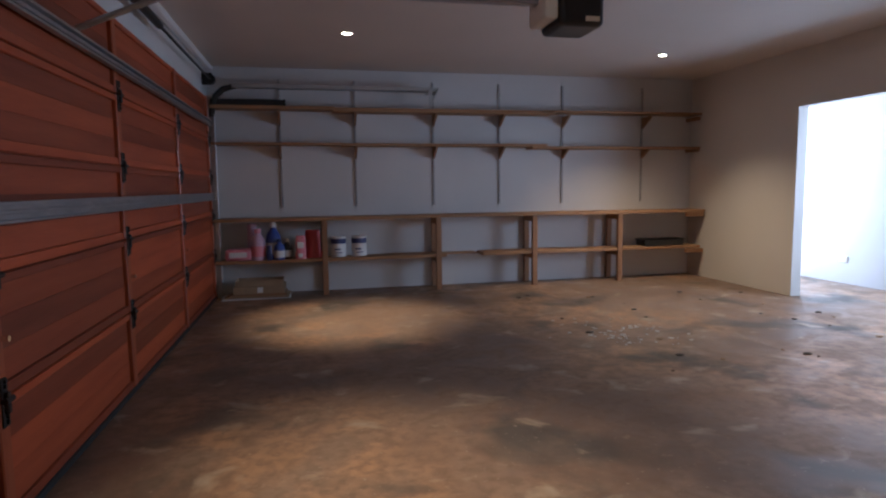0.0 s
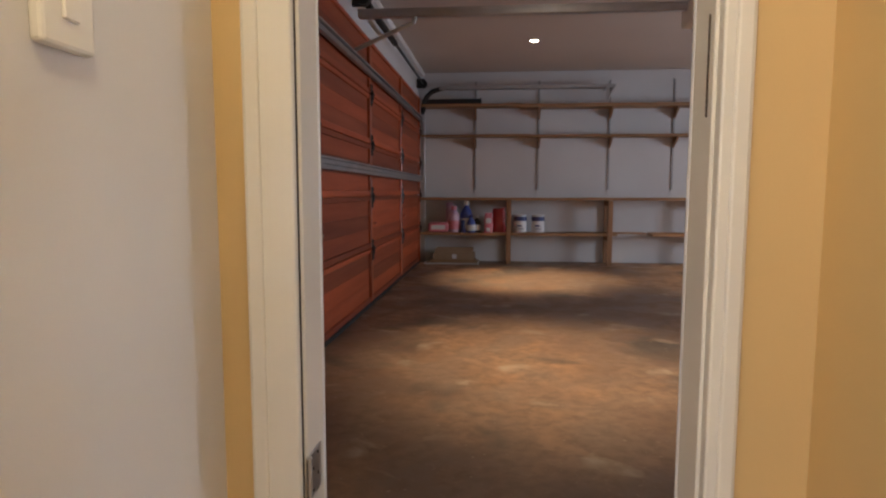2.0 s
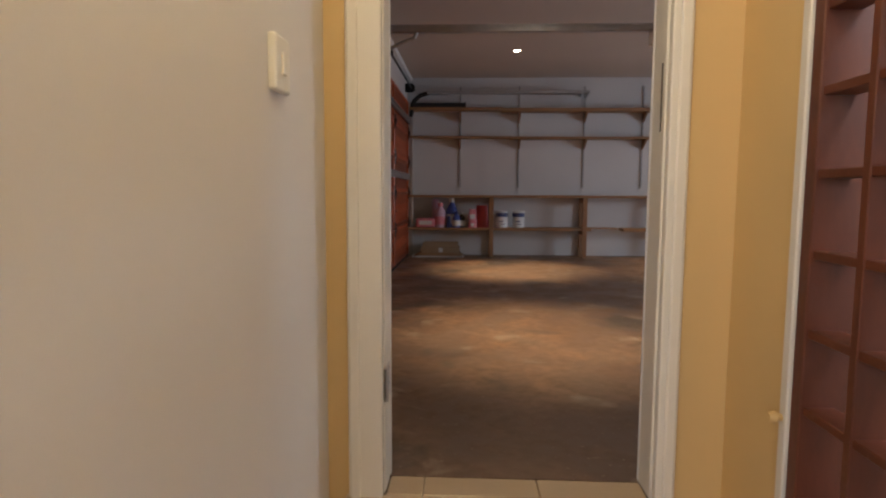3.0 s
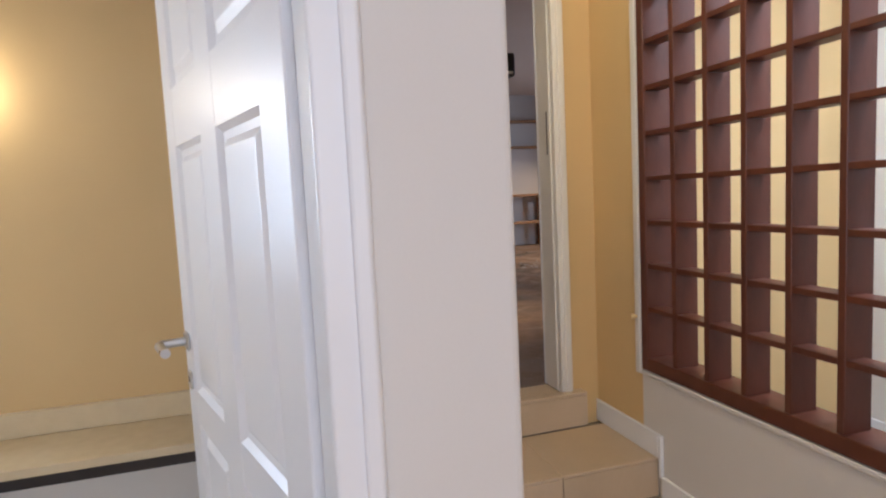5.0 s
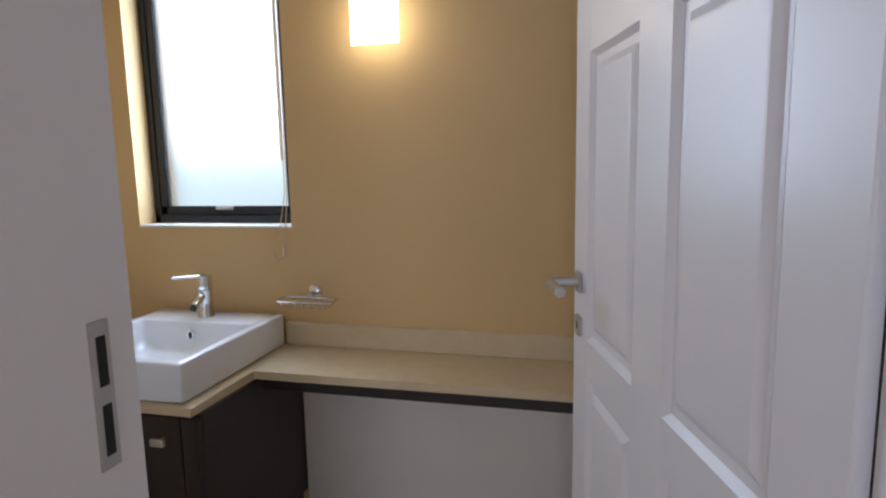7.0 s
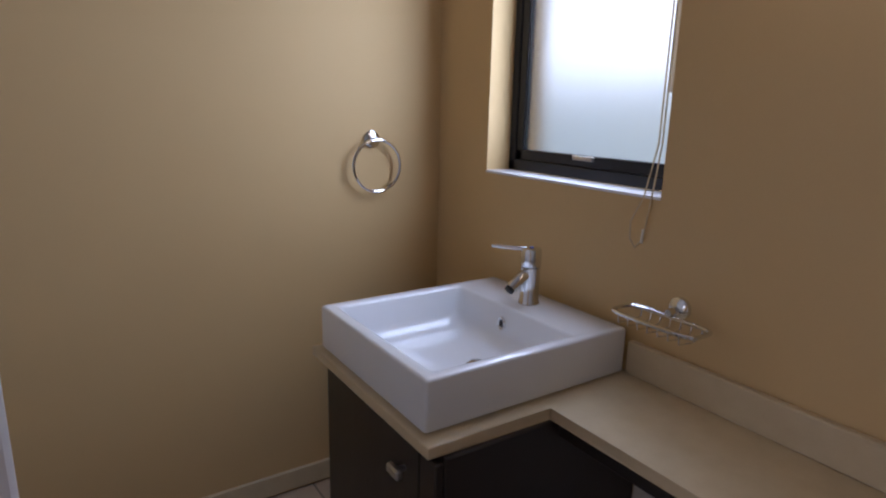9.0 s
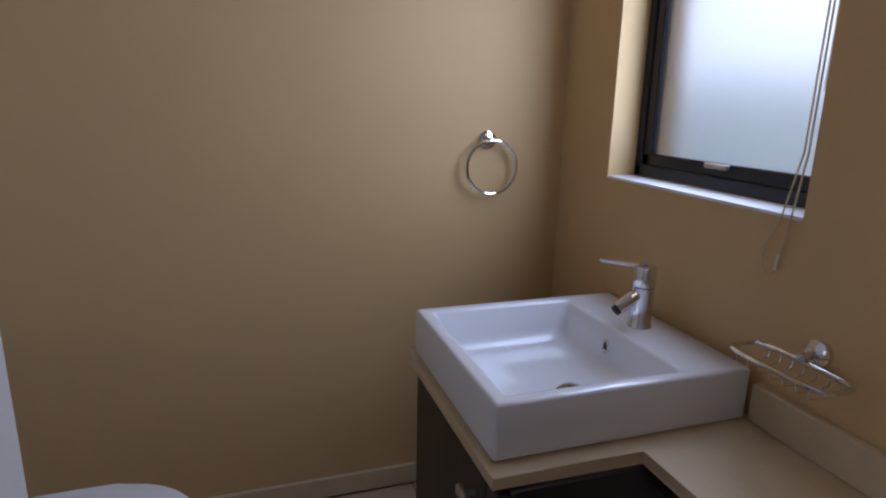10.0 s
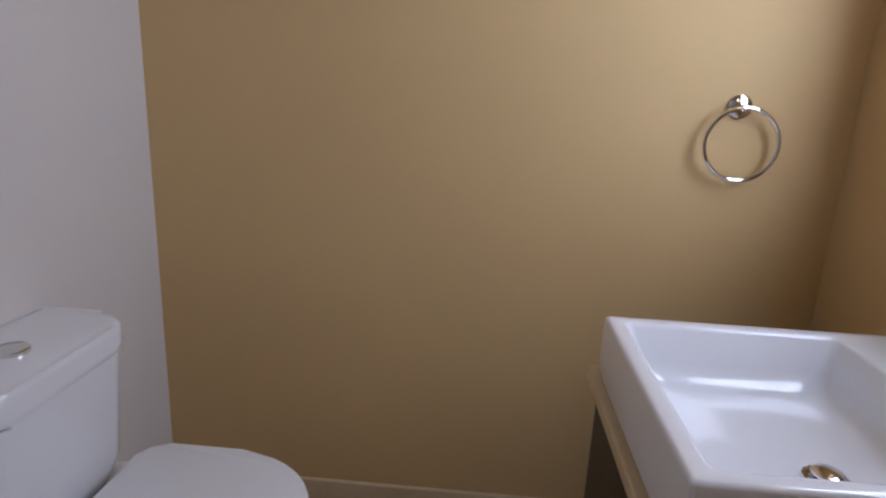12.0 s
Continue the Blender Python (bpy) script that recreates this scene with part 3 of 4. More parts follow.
for s, xi, xo, wide in ((-1, -.388, -.425, .11), (1, .44, .48, .064)):
    a, b = sorted((xi, xo))
    part("jamb", B(a, b, -.122, .012, 0, 2.07, bevel=.004), PUTTY, fr)
    # solid strip in the rebate, coloured dark for its shade on the left
    part("gap_filler", B(*sorted((xi + s * .006, xo)), -.136, -.122, .0, 2.07), DARKSTRIP if s < 0 else PUTTY, fr)
    a, b = sorted((xi + s * .004, xi + s * wide))
    part("architrave", bx(B(a, b, -.158, -.136, 0, 2.16, bevel=.005, seg=2), *(sorted((xi + s * (wide - .038), xi + s * (wide - .006)))), -.166, -.150, 0, 2.155, bevel=.005, seg=2), PUTTY, fr)
    a, b = sorted((xi - s * .002, xi + s * .1))
    part("architrave", B(a, b, .0, .018, 0, 2.15, bevel=.004, seg=2), GLOSSWHITE, fr)
part("head", B(-.388, .44, -.158, .012, 2.07, 2.10, bevel=.004), PUTTY, fr)
part("head_architrave", B(-.497, .503, -.158, -.137, 2.10, 2.17, bevel=.005, seg=2), PUTTY, fr)
for z in (.30, 1.72):
    h = part("hinge", B(-.389, -.3850, -.118, -.030, z, z + .105, bevel=.001), SATIN, fr, "steel hinge leaf with screw holes")
    part("knuckle", tube(bmesh.new(), [(-.384, -.120, z), (-.384, -.120, z + .105)], .007, 8), SATIN, h)
    for k in range(4):
        part("screw", tube(bmesh.new(), [(-.386, -.090 + .035 * (k % 2), z + .016 + .025 * k), (-.3840, -.090 + .035 * (k % 2), z + .016 + .025 * k)], .004, 8), BLACKMETAL, h)
part("lock_strip", B(.4375, .4405, -.094, -.088, 1.14, 1.34), DARKSTRIP, fr, "dark lock keep strip")

# steps
TZ = (0.004, -.165, -.335)
lan = tagged(place("landing_step", (0, -.1, 0)), "cream tiled steps down from the garage doorway", "steps", "", "structure")
part("core", bx(bx(B(-.50, .55, -.185, -.001, -.2, -.012), -.564, .649, -.60, -.141, F, TZ[1] - .012), -.564, .649, -.98, -.60, F, TZ[2] - .012), GROUT, lan)
def step_tile(x0, x1, y0, y1, z0, z1):
    part("tile", B(x0 + .0015, x1 - .0015, y0 + .0015, y1 - .0015, z0, z1, bevel=.003), TILE, lan)
for x0, x1 in ((-.385, -.27), (-.27, .10), (.10, .438)): step_tile(x0, x1, -.135, -.01, -.012, TZ[0])
for x0, x1 in ((-.51, -.27), (-.27, .10), (.10, .56)):
    step_tile(x0, x1, -.195, -.135, -.012, TZ[0])
    step_tile(x0, x1, -.195, -.185, -.162, -.013)
for x0, x1 in ((-.563, -.20), (-.20, .20), (.20, .648)):
    step_tile(x0, x1, -.61, -.196, TZ[1] - .012, TZ[1])
    step_tile(x0, x1, -.61, -.60, TZ[2] + .001, TZ[1] - .013)
    step_tile(x0, x1, -.99, -.611, TZ[2] - .012, TZ[2])
    step_tile(x0, x1, -.99, -.98, F + .001, TZ[2] - .013)
bm = bmesh.new()
for q in ((R - .016, R, -.62, -.141, TZ[1], TZ[1] + .105), (R - .016, R, -.64, -.62, TZ[2] + .09, TZ[1] + .105), (R - .016, R, -1.02, -.64, TZ[2], TZ[2] + .10), (R - .016, R, -1.04, -1.02, F + .1, TZ[2] + .1), (R - .016, R, -5.2, -1.04, F, F + .10)):
    bx(bm, *q, bevel=.004)
tagged(part("baseboard_hall", bm, GLOSSWHITE), "white stepped baseboard beside the tiled steps", "", "", "structure")

# lattice screen
lt = tagged(place("lattice_screen", (R, -1.4, .18)), "dark mahogany timber lattice screen set in the wall", "lattice screen")
LY, LZ = [-.54 - .177 * i for i in range(10)], [.27 + .183 * i for i in range(10)]
for y in LY[1:9]: part("upright", B(R - .002, R + .102, y - .012, y + .012, .245, 2.0, bevel=.002), LATWOOD, lt)
for z in LZ[1:]: part("slat", B(R + .002, R + .075, -2.24, -.545, z - .010, z + .010, bevel=.002), LATWOOD, lt)
part("stile", B(R - .006, R + .13, -.548, -.508, .19, 2.045, bevel=.003), LATWOOD, lt)
part("stile", B(R - .006, R + .13, -2.288, -2.24, .19, 2.045, bevel=.003), LATWOOD, lt)
part("rail", B(R - .006, R + .13, -2.24, -.548, .19, .245, bevel=.003), LATWOOD, lt)
part("rail", B(R - .006, R + .13, -2.24, -.548, 2.0, 2.045, bevel=.003), LATWOOD, lt)
bm = bx(B(R - .014, R, -.506, -.472, .168, 2.08, bevel=.004), R - .012, R, -2.32, -.506, .168, .186, .004)
tagged(part("trim", bm, GREYWALL), "cream trim around the lattice opening", "", "", "structure")
kn = tagged(place("door_stop", (R, -.485, .415)), "small beige painted door holdback knob on the wall", "door stop")
part("knob", tube(bmesh.new(), [(R, -.485, .415), (R - .02, -.485, .415), (R - .03, -.485, .415), (R - .045, -.485, .415)], [.009, .009, .016, .012], 10), BEIGE, kn, smooth=True)

sw = tagged(place("light_switch", (-.565, -.545, 1.25)), "cream plastic light switch on the corridor wall", "light switch")
part("plate", B(-.566, -.546, -.633, -.531, 1.178, 1.30, bevel=.006, seg=2), PLASTIC, sw)
part("rocker", B(-.547, -.541, -.597, -.567, 1.215, 1.263, bevel=.002), PLASTIC, sw)

# ---------- bathroom: structure ----------
LW, BW = -3.20, -.265     # left wall and window wall faces
WX0, WX1, WZ0, WZ1 = -2.905, -2.207, .662, 1.80
setting("wall_bath_window", [(-3.35, WX0, BW, -.02, F - .1, HC), (WX1, -.70, BW, -.141, F - .1, HC), (WX1, -1.111, -.141, -.02, F - .1, HC), (WX0, WX1, BW, -.02, F - .1, WZ0), (WX0, WX1, BW, -.02, WZ1, HC)], BEIGE, "beige bathroom wall with a frosted window")
setting("wall_bath_left", [(-3.35, LW, -2.2, BW, F - .1, HC)], BEIGE, "beige bathroom wall behind the toilet")
setting("wall_bath_door", [(-3.2, -1.95, -2.2, -2.10, F - .1, HC), (-1.95, -1.815, D, -1.569, F - .1, HC), (-1.95, -1.815, -2.2, D, F - .1, HC), (-1.815, -.80, D, -1.74, 1.70, HC)], GREYWALL, "pale grey wall around the bathroom door")
setting("baseboard_bath", [(LW, LW + .014, -2.1, BW, F, F + .075), (LW + .014, -1.95, -2.1, -2.086, F, F + .075)], STONE, "cream baseboard in the bathroom", .003)
setting("window_sill", [(WX0 + .001, WX1 - .001, BW - .004, -.17, WZ0 + .0005, WZ0 + .008)], GLOSSWHITE, "white painted window sill")

# door lining
dl = tagged(place("bathroom_door_frame", (-1.3, D, F)), "white painted bathroom door lining and architrave", "door frame", "", "structure")
part("jamb", B(-.812, -.801, D - .002, -1.772, F, 1.68, bevel=.004), GLOSSWHITE, dl)
part("jamb", B(-1.815, -1.80, D - .002, -1.557, F, 1.68, bevel=.004), GLOSSWHITE, dl)
# solid dark strip in place of the shaded gap at the hinge
part("gap_filler", B(-.8115, -.801, -1.7715, -1.764, F, 1.65), DARKSTRIP, dl)
part("head", B(-1.80, -.812, D - .002, -1.76, 1.655, 1.68, bevel=.004), GLOSSWHITE, dl)
part("architrave", bx(B(-.814, -.752, D - .016, D - .0005, F, 1.76, bevel=.006, seg=3), -.778, -.755, D - .023, D - .012, F, 1.755, bevel=.005, seg=2), GLOSSWHITE, dl)
part("architrave", B(-1.90, -1.80, D - .016, D - .003, F, 1.76, bevel=.005, seg=2), GLOSSWHITE, dl)
part("head_architrave", B(-1.80, -.814, D - .016, D - .003, 1.68, 1.76, bevel=.005, seg=2), GLOSSWHITE, dl)
kp = part("keep", B(-1.801, -1.7975, -1.652, -1.612, .430, .670, bevel=.001), SATIN, dl, "steel lock keep")
for z0, z1 in ((.452, .535), (.565, .645)): part("slot", B(-1.799, -1.7965, -1.640, -1.622, z0, z1), BLACKMETAL, kp)

# door leaf: along its own x axis from the hinge, face towards -y
LEN, TH = .963, .042
ang = math.degrees(math.atan2(.958, -.288))
dm = pose(-.833, -1.761, F + .01, 0, 0, ang)
leaf = tagged(place("bathroom_door", m=dm), "white six-panel bathroom door standing open inward", "door")
ZB, ZT = 0.0, 2.15
PZ = ((.20, .87), (.965, 1.627), (1.775, 2.03))
PX = ((.115, .41), (.553, .848))
def lb(bm, x0, x1, y0, y1, z0, z1, bev=0.0, seg=1):
    return bx(bm, x0, x1, y0, y1, z0, z1, bev, seg)
# visible face is +y of the leaf's own frame
def L(name, q, bev=.003, m=GLOSSWHITE, parent=leaf, label=""):
    return part(name, bx(bmesh.new(), *q, bevel=bev), m, parent, label, local=True)
L("stile", (-.014, PX[0][0], -TH, 0, ZB, ZT)); L("stile", (PX[1][1], LEN, -TH, 0, ZB, ZT)); L("muntin", (PX[0][1], PX[1][0], -TH, 0, ZB, ZT))
rails = (ZB, PZ[0][0]), (PZ[0][1], PZ[1][0]), (PZ[1][1], PZ[2][0]), (PZ[2][1], ZT)
for x0, x1 in PX:
    for z0, z1 in rails: L("rail", (x0 - .002, x1 + .002, -TH + .0006, -.0006, z0, z1), .0)
    for z0, z1 in PZ:
        bm = bmesh.new()
        loops = []
        for d, y in ((.0, -.001), (.012, -.012), (.028, -.013), (.045, -.004), (.05, -.0035)):
            loops.append([bm.verts.new(p) for p in ((x0 + d, y, z0 + d), (x1 - d, y, z0 + d), (x1 - d, y, z1 - d), (x0 + d, y, z1 - d))])
        for a, b in zip(loops, loops[1:]):
            for i in range(4): bm.faces.new((a[i], a[(i + 1) % 4], b[(i + 1) % 4], b[i]))
        bm.faces.new(loops[-1])
        back = [bm.verts.new((v.co.x, -TH + .004, v.co.z)) for v in loops[0]]
        for i in range(4): bm.faces.new((loops[0][i], back[i], back[(i + 1) % 4], loops[0][(i + 1) % 4]))
        bm.faces.new(list(reversed(back)))
        part("panel", bm, GLOSSWHITE, leaf, local=True)
hx, hz = LEN - .055, .606 - F - .01
hd = L("handle", (hx - .024, hx + .024, .0, .009, hz - .026, hz + .026), .006, SATIN, leaf, "satin steel lever handle")
bm = tube(bmesh.new(), [(hx, .008, hz), (hx, .068, hz), (hx - .02, .078, hz), (hx - .12, .078, hz)], [.012, .012, .0125, .0125], 12)
part("lever", bm, SATIN, hd, smooth=True, local=True)
es = L("escutcheon", (hx - .022, hx + .022, .0, .007, hz - .135, hz - .085), .006, SATIN, leaf, "satin steel key plate")
part("keyhole", B(hx - .004, hx + .004, .0065, .008, hz - .118, hz - .100), BLACKMETAL, es, local=True)

# window
wd = tagged(place("window_1", (-2.55, -.15, WZ0)), "dark aluminium bathroom window with a bright frosted pane", "window", "", "structure")
X0, X1, Z0, Z1 = WX0 + .002, WX1 - .002, WZ0 + .009, WZ1 - .002
for q in ((X0, X1, -.172, -.125, Z0, Z0 + .035), (X0, X1, -.172, -.125, Z1 - .035, Z1), (X0, X0 + .03, -.172, -.125, Z0, Z1), (X1 - .03, X1, -.172, -.125, Z0, Z1)):
    part("frame", B(*q, bevel=.003), ALU, wd)
for q in ((X0 + .03, X1 - .03, -.166, -.135, Z0 + .035, Z0 + .07), (X0 + .03, X1 - .03, -.166, -.135, Z1 - .07, Z1 - .035), (X0 + .03, X0 + .062, -.166, -.135, Z0 + .035, Z1 - .035), (X1 - .062, X1 - .03, -.166, -.135, Z0 + .035, Z1 - .035)):
    part("sash", B(*q, bevel=.003), ALU, wd)
pane = part("pane", B(X0 + .05, X1 - .05, -.153, -.147, Z0 + .06, Z1 - .06), FROST, wd, "frosted glass pane")
pane.visible_shadow = False
part("catch", B(-2.60, -2.52, -.180, -.164, Z0 + .055, Z0 + .07, bevel=.003), SATIN, wd, "small sash catch")
part("bead", B(X1 - .085, X1 - .070, -.168, -.160, Z0 + .25, Z1 - .05, bevel=.002), PLASTIC, wd)
bl = tagged(place("roller_blind", (-2.55, -.22, 1.7)), "rolled-up dark blind at the head of the window", "blind")
part("roll", tube(bmesh.new(), [(WX0 + .02, -.215, 1.73), (WX1 - .02, -.215, 1.73)], .042, 16), ALU, bl, smooth=True)
part("hem", B(WX0 + .02, WX1 - .02, -.22, -.21, 1.645, 1.70, bevel=.003), mat("grey_blind_fabric", (.20, .18, .19), (.16, .14, .15), .9), bl)
cd = tagged(place("blind_cord", (-2.24, -.275, .6)), "thin beaded blind cord hanging in a loop", "cord")
part("cord", tube(bmesh.new(), [(-2.222, -.272, 1.72), (-2.224, -.272, .80), (-2.252, -.274, .66), (-2.282, -.276, .60), (-2.280, -.276, .555), (-2.262, -.276, .535), (-2.240, -.276, .56), (-2.228, -.274, .66), (-2.214, -.272, .80), (-2.213, -.272, 1.72)], .002, 6), STONE, cd)
part("weight", tube(bmesh.new(), [(-2.240, -.276, .585), (-2.243, -.276, .550)], [.004, .0035], 8), PLASTIC, cd, "small plastic cord joiner", smooth=True)
# bright outdoors beyond the pane: pale sky over a dim green garden
bd = tagged(part("backdrop", B(-4.2, -1.3, .88, .90, 1.02, 3.6), OUTSIDE), "bright overcast outdoors beyond the frosted window", "", "", "backdrop")
bd["kind"] = "structure"
tagged(part("garden_backdrop", B(-4.2, -1.3, .86, .88, -.4, 1.02), glow("dim_garden", (.50, .66, .66), .75)), "dim green garden beyond the frosted window", "", "", "structure")

# wall lamp
wl = tagged(place("wall_lamp", (-1.818, BW, 1.396)), "square glowing opal glass wall lamp", "wall lamp")
sh2 = part("shade", B(-1.908, -1.728, BW - .055, BW - .045, 1.316, 1.477, bevel=.004, seg=2), LAMPGLASS, wl, "curved lit glass shade")
sh2.visible_shadow = False
part("mount", B(-1.87, -1.765, BW - .03, BW, 1.35, 1.44, bevel=.004), SATIN, wl)
for x in (-1.86, -1.776): part("clip", tube(bmesh.new(), [(x, BW - .05, 1.396), (x, BW - .02, 1.396)], .004, 6), SATIN, wl)

# counter, cabinet
ct = tagged(place("counter", (-1.6, -.4, .197)), "cream stone bathroom counter with an upstand", "counter")
bm = slab(bmesh.new(), [(-2.836, BW - .001), (-2.832, -.926), (-2.208, -.926), (-2.208, -.588), (-.701, -.588), (-.701, BW - .001)], .168, .197, .004, 2)
part("top", bm, STONE, ct)
part("upstand", B(-2.245, -.701, BW - .022, BW, .1975, .287, bevel=.003), STONE, ct)
part("fascia", B(-2.19, -.701, -.576, -.552, .127, .1675, bevel=.002), DARKCAB, ct, "dark wenge fascia strip")
cb = tagged(place("vanity_cabinet", (-2.5, -.6, F)), "dark wenge vanity cabinet under the basin", "cabinet")
part("body", B(-2.757, -2.195, -.892, BW - .001, F + .08, .1675, bevel=.003), DARKCAB, cb)
part("plinth", B(-2.74, -2.22, -.85, BW - .001, F, F + .079), DARKCAB, cb)
dr = part("door", B(-2.755, -2.262, -.915, -.894, F + .085, .160, bevel=.003), DARKCAB, cb)
part("corner_post", B(-2.257, -2.196, -.915, -.894, F + .085, .160, bevel=.003), DARKCAB, cb)
part("knob", bx(tube(bmesh.new(), [(-2.32, -.915, .088), (-2.32, -.935, .088)], .007, 8), -2.345, -2.295, -.95, -.934, .076, .1, .004), SATIN, dr, "square steel knob")

# thin slab over the beige wall, its pale colour standing for daylight
setting("counter_back_panel", [(-2.19, -.701, BW - .008, BW, F, .16)], PUTTY, "pale slab for the daylight on the wall under the counter")

# basin
bs = tagged(place("basin", (-2.53, -.6, .197)), "white ceramic countertop basin with square rim", "basin")
def basin():
    bm = bmesh.new()
    def ring(x0, x1, y0, y1, z, r, n=5):
        pts = []
        for cx, cy, a0 in ((x1 - r, y1 - r, 0), (x0 + r, y1 - r, 90), (x0 + r, y0 + r, 180), (x1 - r, y0 + r, 270)):
            for i in range(n + 1):
                a = radians(a0 + 90 * i / n)
                pts.append(bm.verts.new((cx + r * math.cos(a), cy + r * math.sin(a), z)))
        return pts
    o = (-2.810, -2.250, -.907, -.288)
    i = (-2.772, -2.283, -.872, -.452)
    def inset(q, d): return (q[0] + d, q[1] - d, q[2] + d, q[3] - d)
    rings = [ring(*inset(o, .006), .1975, .006), ring(*o, .203, .008), ring(*o, .316, .008), ring(*inset(o, .003), .3215, .008), ring(*inset(o, .008), .3235, .008),
             ring(*inset(i, -.006), .3235, .016), ring(*inset(i, -.001), .3215, .016), ring(*inset(i, .003), .315, .018), ring(*inset(i, .018), .25, .03),
             ring(*inset(i, .035), .222, .05), ring(*inset(i, .07), .212, .06), ring(-2.485, -2.425, -.65, -.59, .206, .028)]
    for a, b in zip(rings, rings[1:]):
        n = len(a)
        for k in range(n): bm.faces.new((a[k], a[(k + 1) % n], b[(k + 1) % n], b[k]))
    bm.faces.new(rings[-1]), bm.faces.new(list(reversed(rings[0])))
    return bm
part("bowl", basin(), CERAMIC, bs, smooth=True)
dn = part("drain", lathe(bmesh.new(), -2.452, -.62, [(.034, .2085), (.034, .213), (.028, .2145), (.026, .213)]), CHROME, bs, "chrome drain ring", smooth=True)
part("plug", lathe(bmesh.new(), -2.452, -.62, [(.012, .2135), (.024, .219), (.024, .223), (.018, .2255), (.002, .226)]), CHROME, dn, smooth=True)
ov = part("overflow", tube(bmesh.new(), [(-2.545 + .013 * math.cos(a * .5236), -.468, .272 + .017 * math.sin(a * .5236)) for a in range(12)], .0035, 6, True), CHROME, bs, "chrome overflow ring", smooth=True)
part("hole", tube(bmesh.new(), [(-2.545, -.4675, .272), (-2.545, -.462, .272)], .012, 12), BLACKMETAL, ov)

# tap
tp = tagged(place("mixer_tap", (-2.535, -.375, .3235)), "chrome single-lever basin mixer tap", "tap")
tx, ty = -2.535, -.378
part("body", lathe(bmesh.new(), tx, ty, [(.031, .3237), (.031, .328), (.028, .332), (.0275, .43), (.029, .432)]), CHROME, tp, smooth=True)
part("cartridge_head", lathe(bmesh.new(), tx, ty, [(.029, .434), (.030, .438), (.030, .483), (.027, .487), (.004, .489)]), CHROME, tp, smooth=True)
part("spout", tube(bmesh.new(), [(tx, ty + .005, .415), (tx, ty - .03, .405), (tx, ty - .062, .383), (tx, ty - .072, .376)], [.018, .018, .0175, .017], 14), CHROME, tp, smooth=True)
part("aerator", tube(bmesh.new(), [(tx, ty - .070, .3775), (tx, ty - .079, .371)], .014, 12), BLACKMETAL, tp)
part("lever", tube(bmesh.new(), [(tx - .01, ty - .012, .484), (tx - .048, ty - .05, .485), (tx - .082, ty - .08, .486)], [.0065, .0058, .005], 10), CHROME, tp, smooth=True)
part("badge", tube(bmesh.new(), [(tx, ty, .4885), (tx, ty, .4905)], .007, 12), BLUE, tp)

# soap dish
sd = tagged(place("soap_basket", (-2.12, -.33, .40)), "chrome wire soap basket fixed on the wall", "soap basket")
part("rose", tube(bmesh.new(), [(-2.117, BW, .412), (-2.117, BW - .012, .412), (-2.117, BW - .02, .412)], [.028, .028, .018], 18), CHROME, sd, smooth=True)
part("stem", tube(bmesh.new(), [(-2.117, BW - .015, .412), (-2.117, BW - .05, .408)], .009, 10), CHROME, sd)
def oval(z, k=1.0): return [(-2.112 + (.115 * k) * math.copysign(abs(math.cos(a)) ** .42, math.cos(a)), -.352 + (.045 * k) * math.copysign(abs(math.sin(a)) ** .42, math.sin(a)), z) for a in [6.2832 * i / 32 for i in range(32)]]
part("rim", tube(bmesh.new(), oval(.398), .0052, 8, True), CHROME, sd, smooth=True)
for i in range(7):
    x = -2.196 + .028 * i
    part("wire", tube(bmesh.new(), [(x, -.306, .402), (x, -.31, .375), (x, -.352, .370), (x, -.392, .375), (x, -.396, .402)], .0017, 6), CHROME, sd)

# towel ring
tg = tagged(place("towel_ring", (LW, -.552, .755)), "chrome towel ring hanging from a round wall rose", "towel ring")
part("rose", tube(bmesh.new(), [(LW, -.552, .758), (LW + .008, -.552, .758), (LW + .012, -.552, .758)], [.030, .030, .024], 22), CHROME, tg, smooth=True)
part("post", tube(bmesh.new(), [(LW + .01, -.552, .758), (LW + .034, -.552, .758)], .009, 10), CHROME, tg)
part("ring", tube(bmesh.new(), [(LW + .030, -.543 + .090 * math.sin(a), .667 + .090 * math.cos(a)) for a in [6.2832 * i / 40 for i in range(40)]], .0058, 8, True), CHROME, tg, smooth=True)

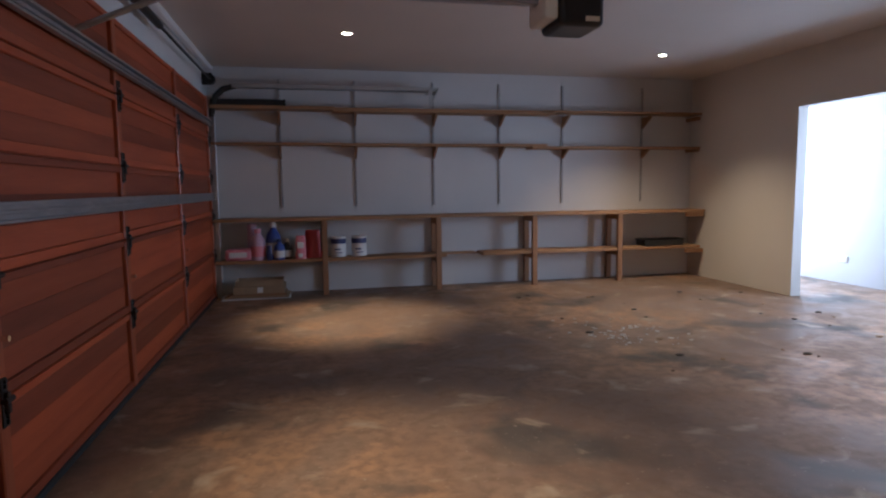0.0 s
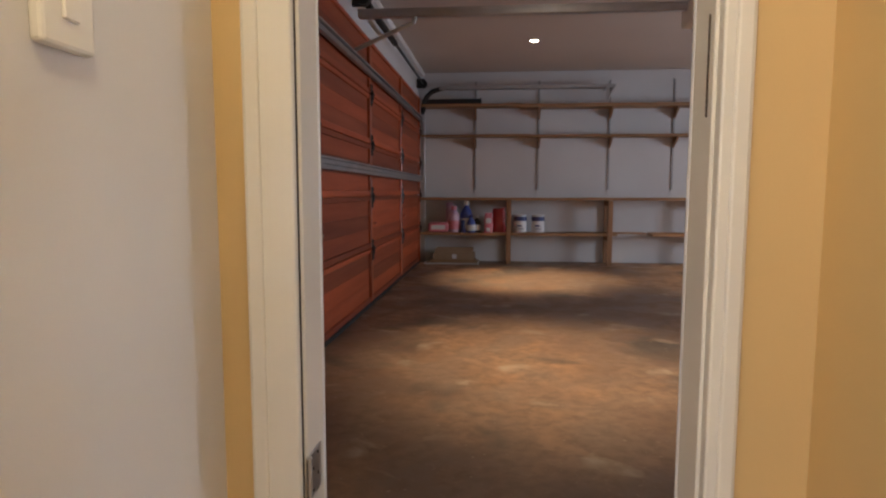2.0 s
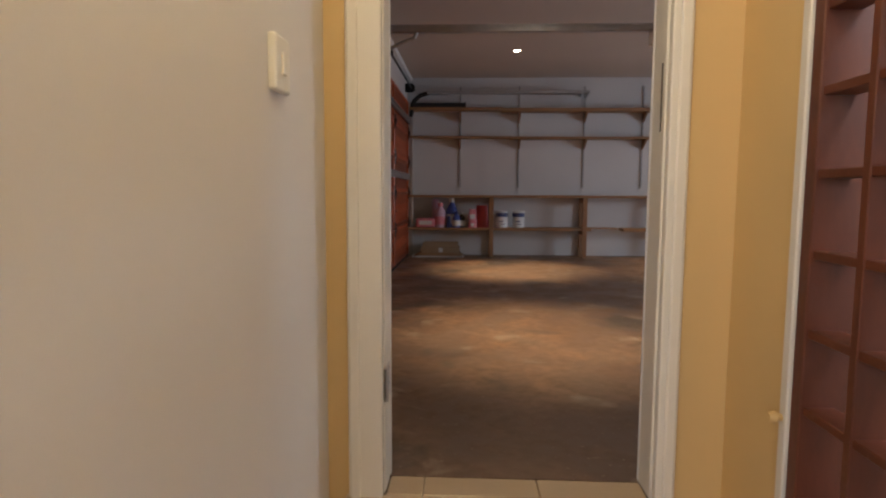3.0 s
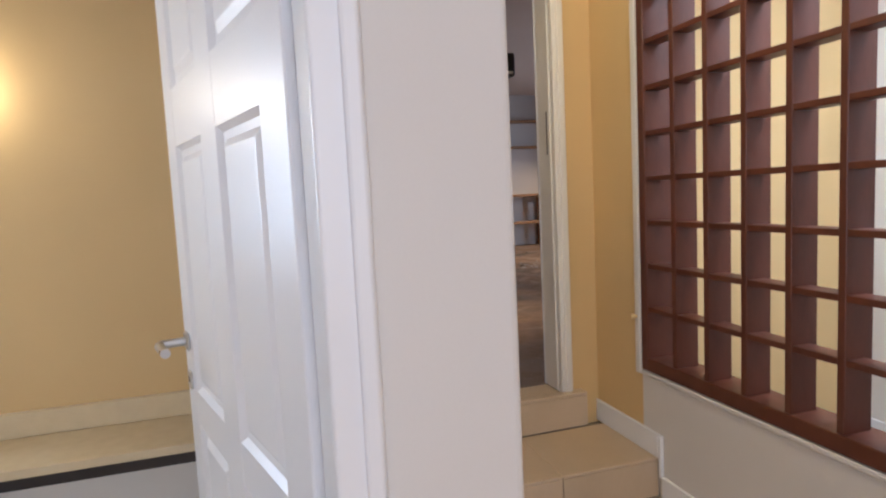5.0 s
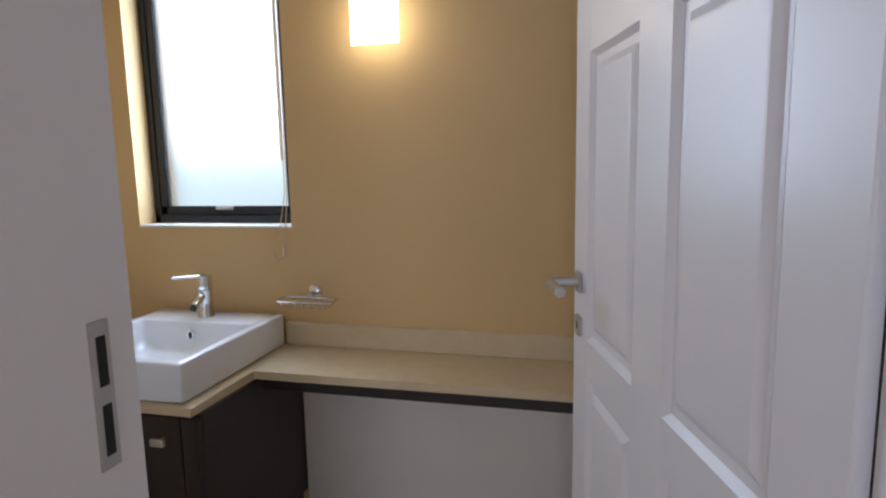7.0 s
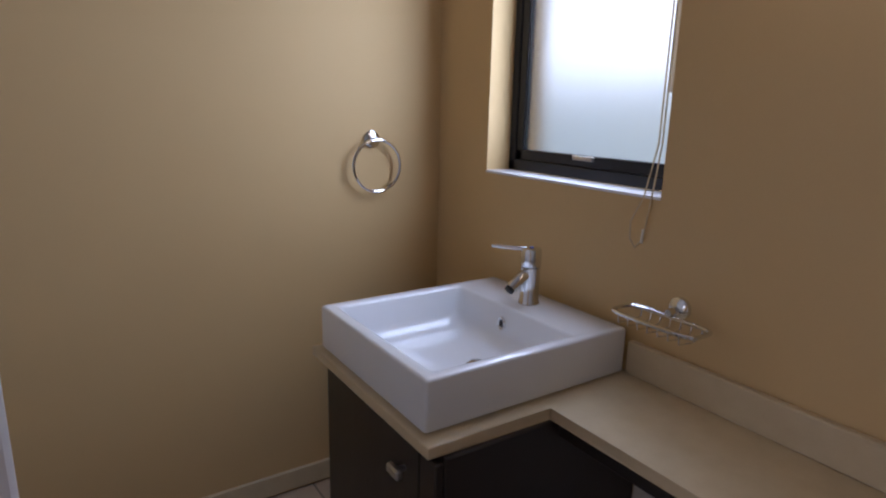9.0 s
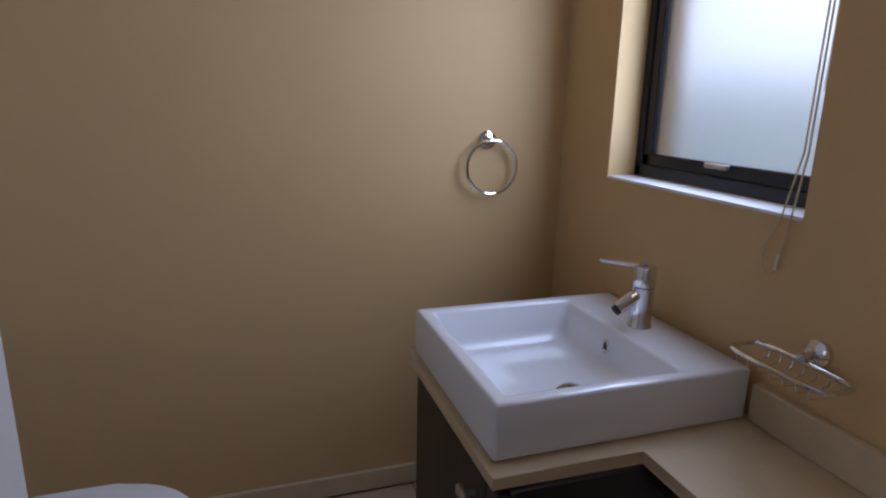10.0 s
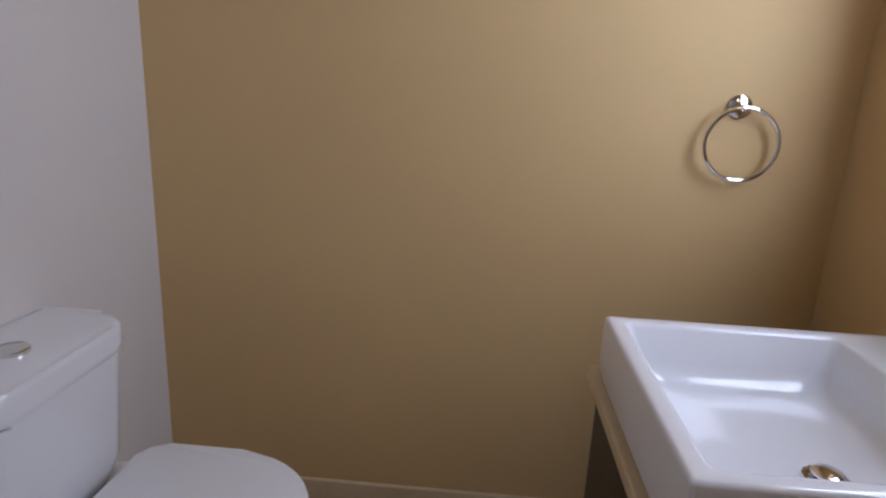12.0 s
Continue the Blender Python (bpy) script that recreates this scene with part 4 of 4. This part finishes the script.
# toilet
def oblong(x0, x1, y0, y1, rb, rf, n=8):
    pts = []
    for cx, cy, r, a0 in ((x1 - rf, y1 - rf, rf, 0), (x0 + rf, y1 - rf, rf, 90), (x0 + rb, y0 + rb, rb, 180), (x1 - rb, y0 + rb, rb, 270)):
        pts += [(cx + r * math.cos(radians(a0 + 90 * i / n)), cy + r * math.sin(radians(a0 + 90 * i / n))) for i in range(n + 1)]
    return pts
TX, TB = -2.52, -2.098
to = tagged(place("toilet", (TX, -1.8, F)), "white ceramic close-coupled toilet with its lid closed", "toilet")
def loft(rings):
    bm = bmesh.new()
    vs = [[bm.verts.new((x, y, z)) for x, y in pts] for pts, z in rings]
    for a, b in zip(vs, vs[1:]):
        n = len(a)
        for k in range(n): bm.faces.new((a[k], a[(k + 1) % n], b[(k + 1) % n], b[k]))
    bm.faces.new(vs[-1]), bm.faces.new(list(reversed(vs[0])))
    return bm
part("cistern", loft([(oblong(TX - .165, TX + .165, TB, -1.93, .01, .05), -.07), (oblong(TX - .19, TX + .19, TB, -1.91, .01, .06), -.01), (oblong(TX - .205, TX + .205, TB, -1.895, .01, .07), .22)]), CERAMIC, to, smooth=True)
ld = part("cistern_lid", slab(bmesh.new(), oblong(TX - .212, TX + .212, TB - .001, -1.887, .012, .075), .222, .282, .016, 3), CERAMIC, to, smooth=True)
part("flush_button", lathe(bmesh.new(), TX, -1.99, [(.030, .282), (.030, .288), (.026, .291), (.003, .2905)]), CHROME, ld, "round chrome flush button", smooth=True)
part("mark", B(TX - .03, TX - .0, -2.06, -2.054, .2821, .283), UPR, ld)
part("bowl", loft([(oblong(TX - .12, TX + .12, -2.08, -1.68, .04, .11), F), (oblong(TX - .125, TX + .125, -2.08, -1.66, .04, .12), F + .12), (oblong(TX - .17, TX + .17, -2.06, -1.55, .04, .16), -.16), (oblong(TX - .205, TX + .205, -2.05, -1.49, .04, .19), -.075)]), CERAMIC, to, smooth=True)
part("seat", slab(bmesh.new(), oblong(TX - .21, TX + .21, -1.885, -1.475, .05, .195), -.073, -.052, .006), PLASTIC, to, smooth=True)
part("lid", slab(bmesh.new(), oblong(TX - .212, TX + .212, -1.885, -1.47, .05, .197), -.050, -.022, .010, 3), CERAMIC, to, "white seat lid, closed", smooth=True)

# bathroom and hall floor tiles
fl = bpy.data.objects["floor_hall"]
tile_me = bpy.data.meshes.new("tile")
bm = bx(bmesh.new(), .002, .398, .002, .398, -.012, 0, .002)
bm.to_mesh(tile_me), bm.free()
tile_me.materials.append(TILE)
for ix in range(9):
    for iy in range(12):
        x, y = -3.2 + .4 * ix, -5.2 + .4 * iy
        if x > .3 and y > -1: continue
        t = new("tile", tile_me)
        t.parent, t.location = fl, (x, y, F - .0115)
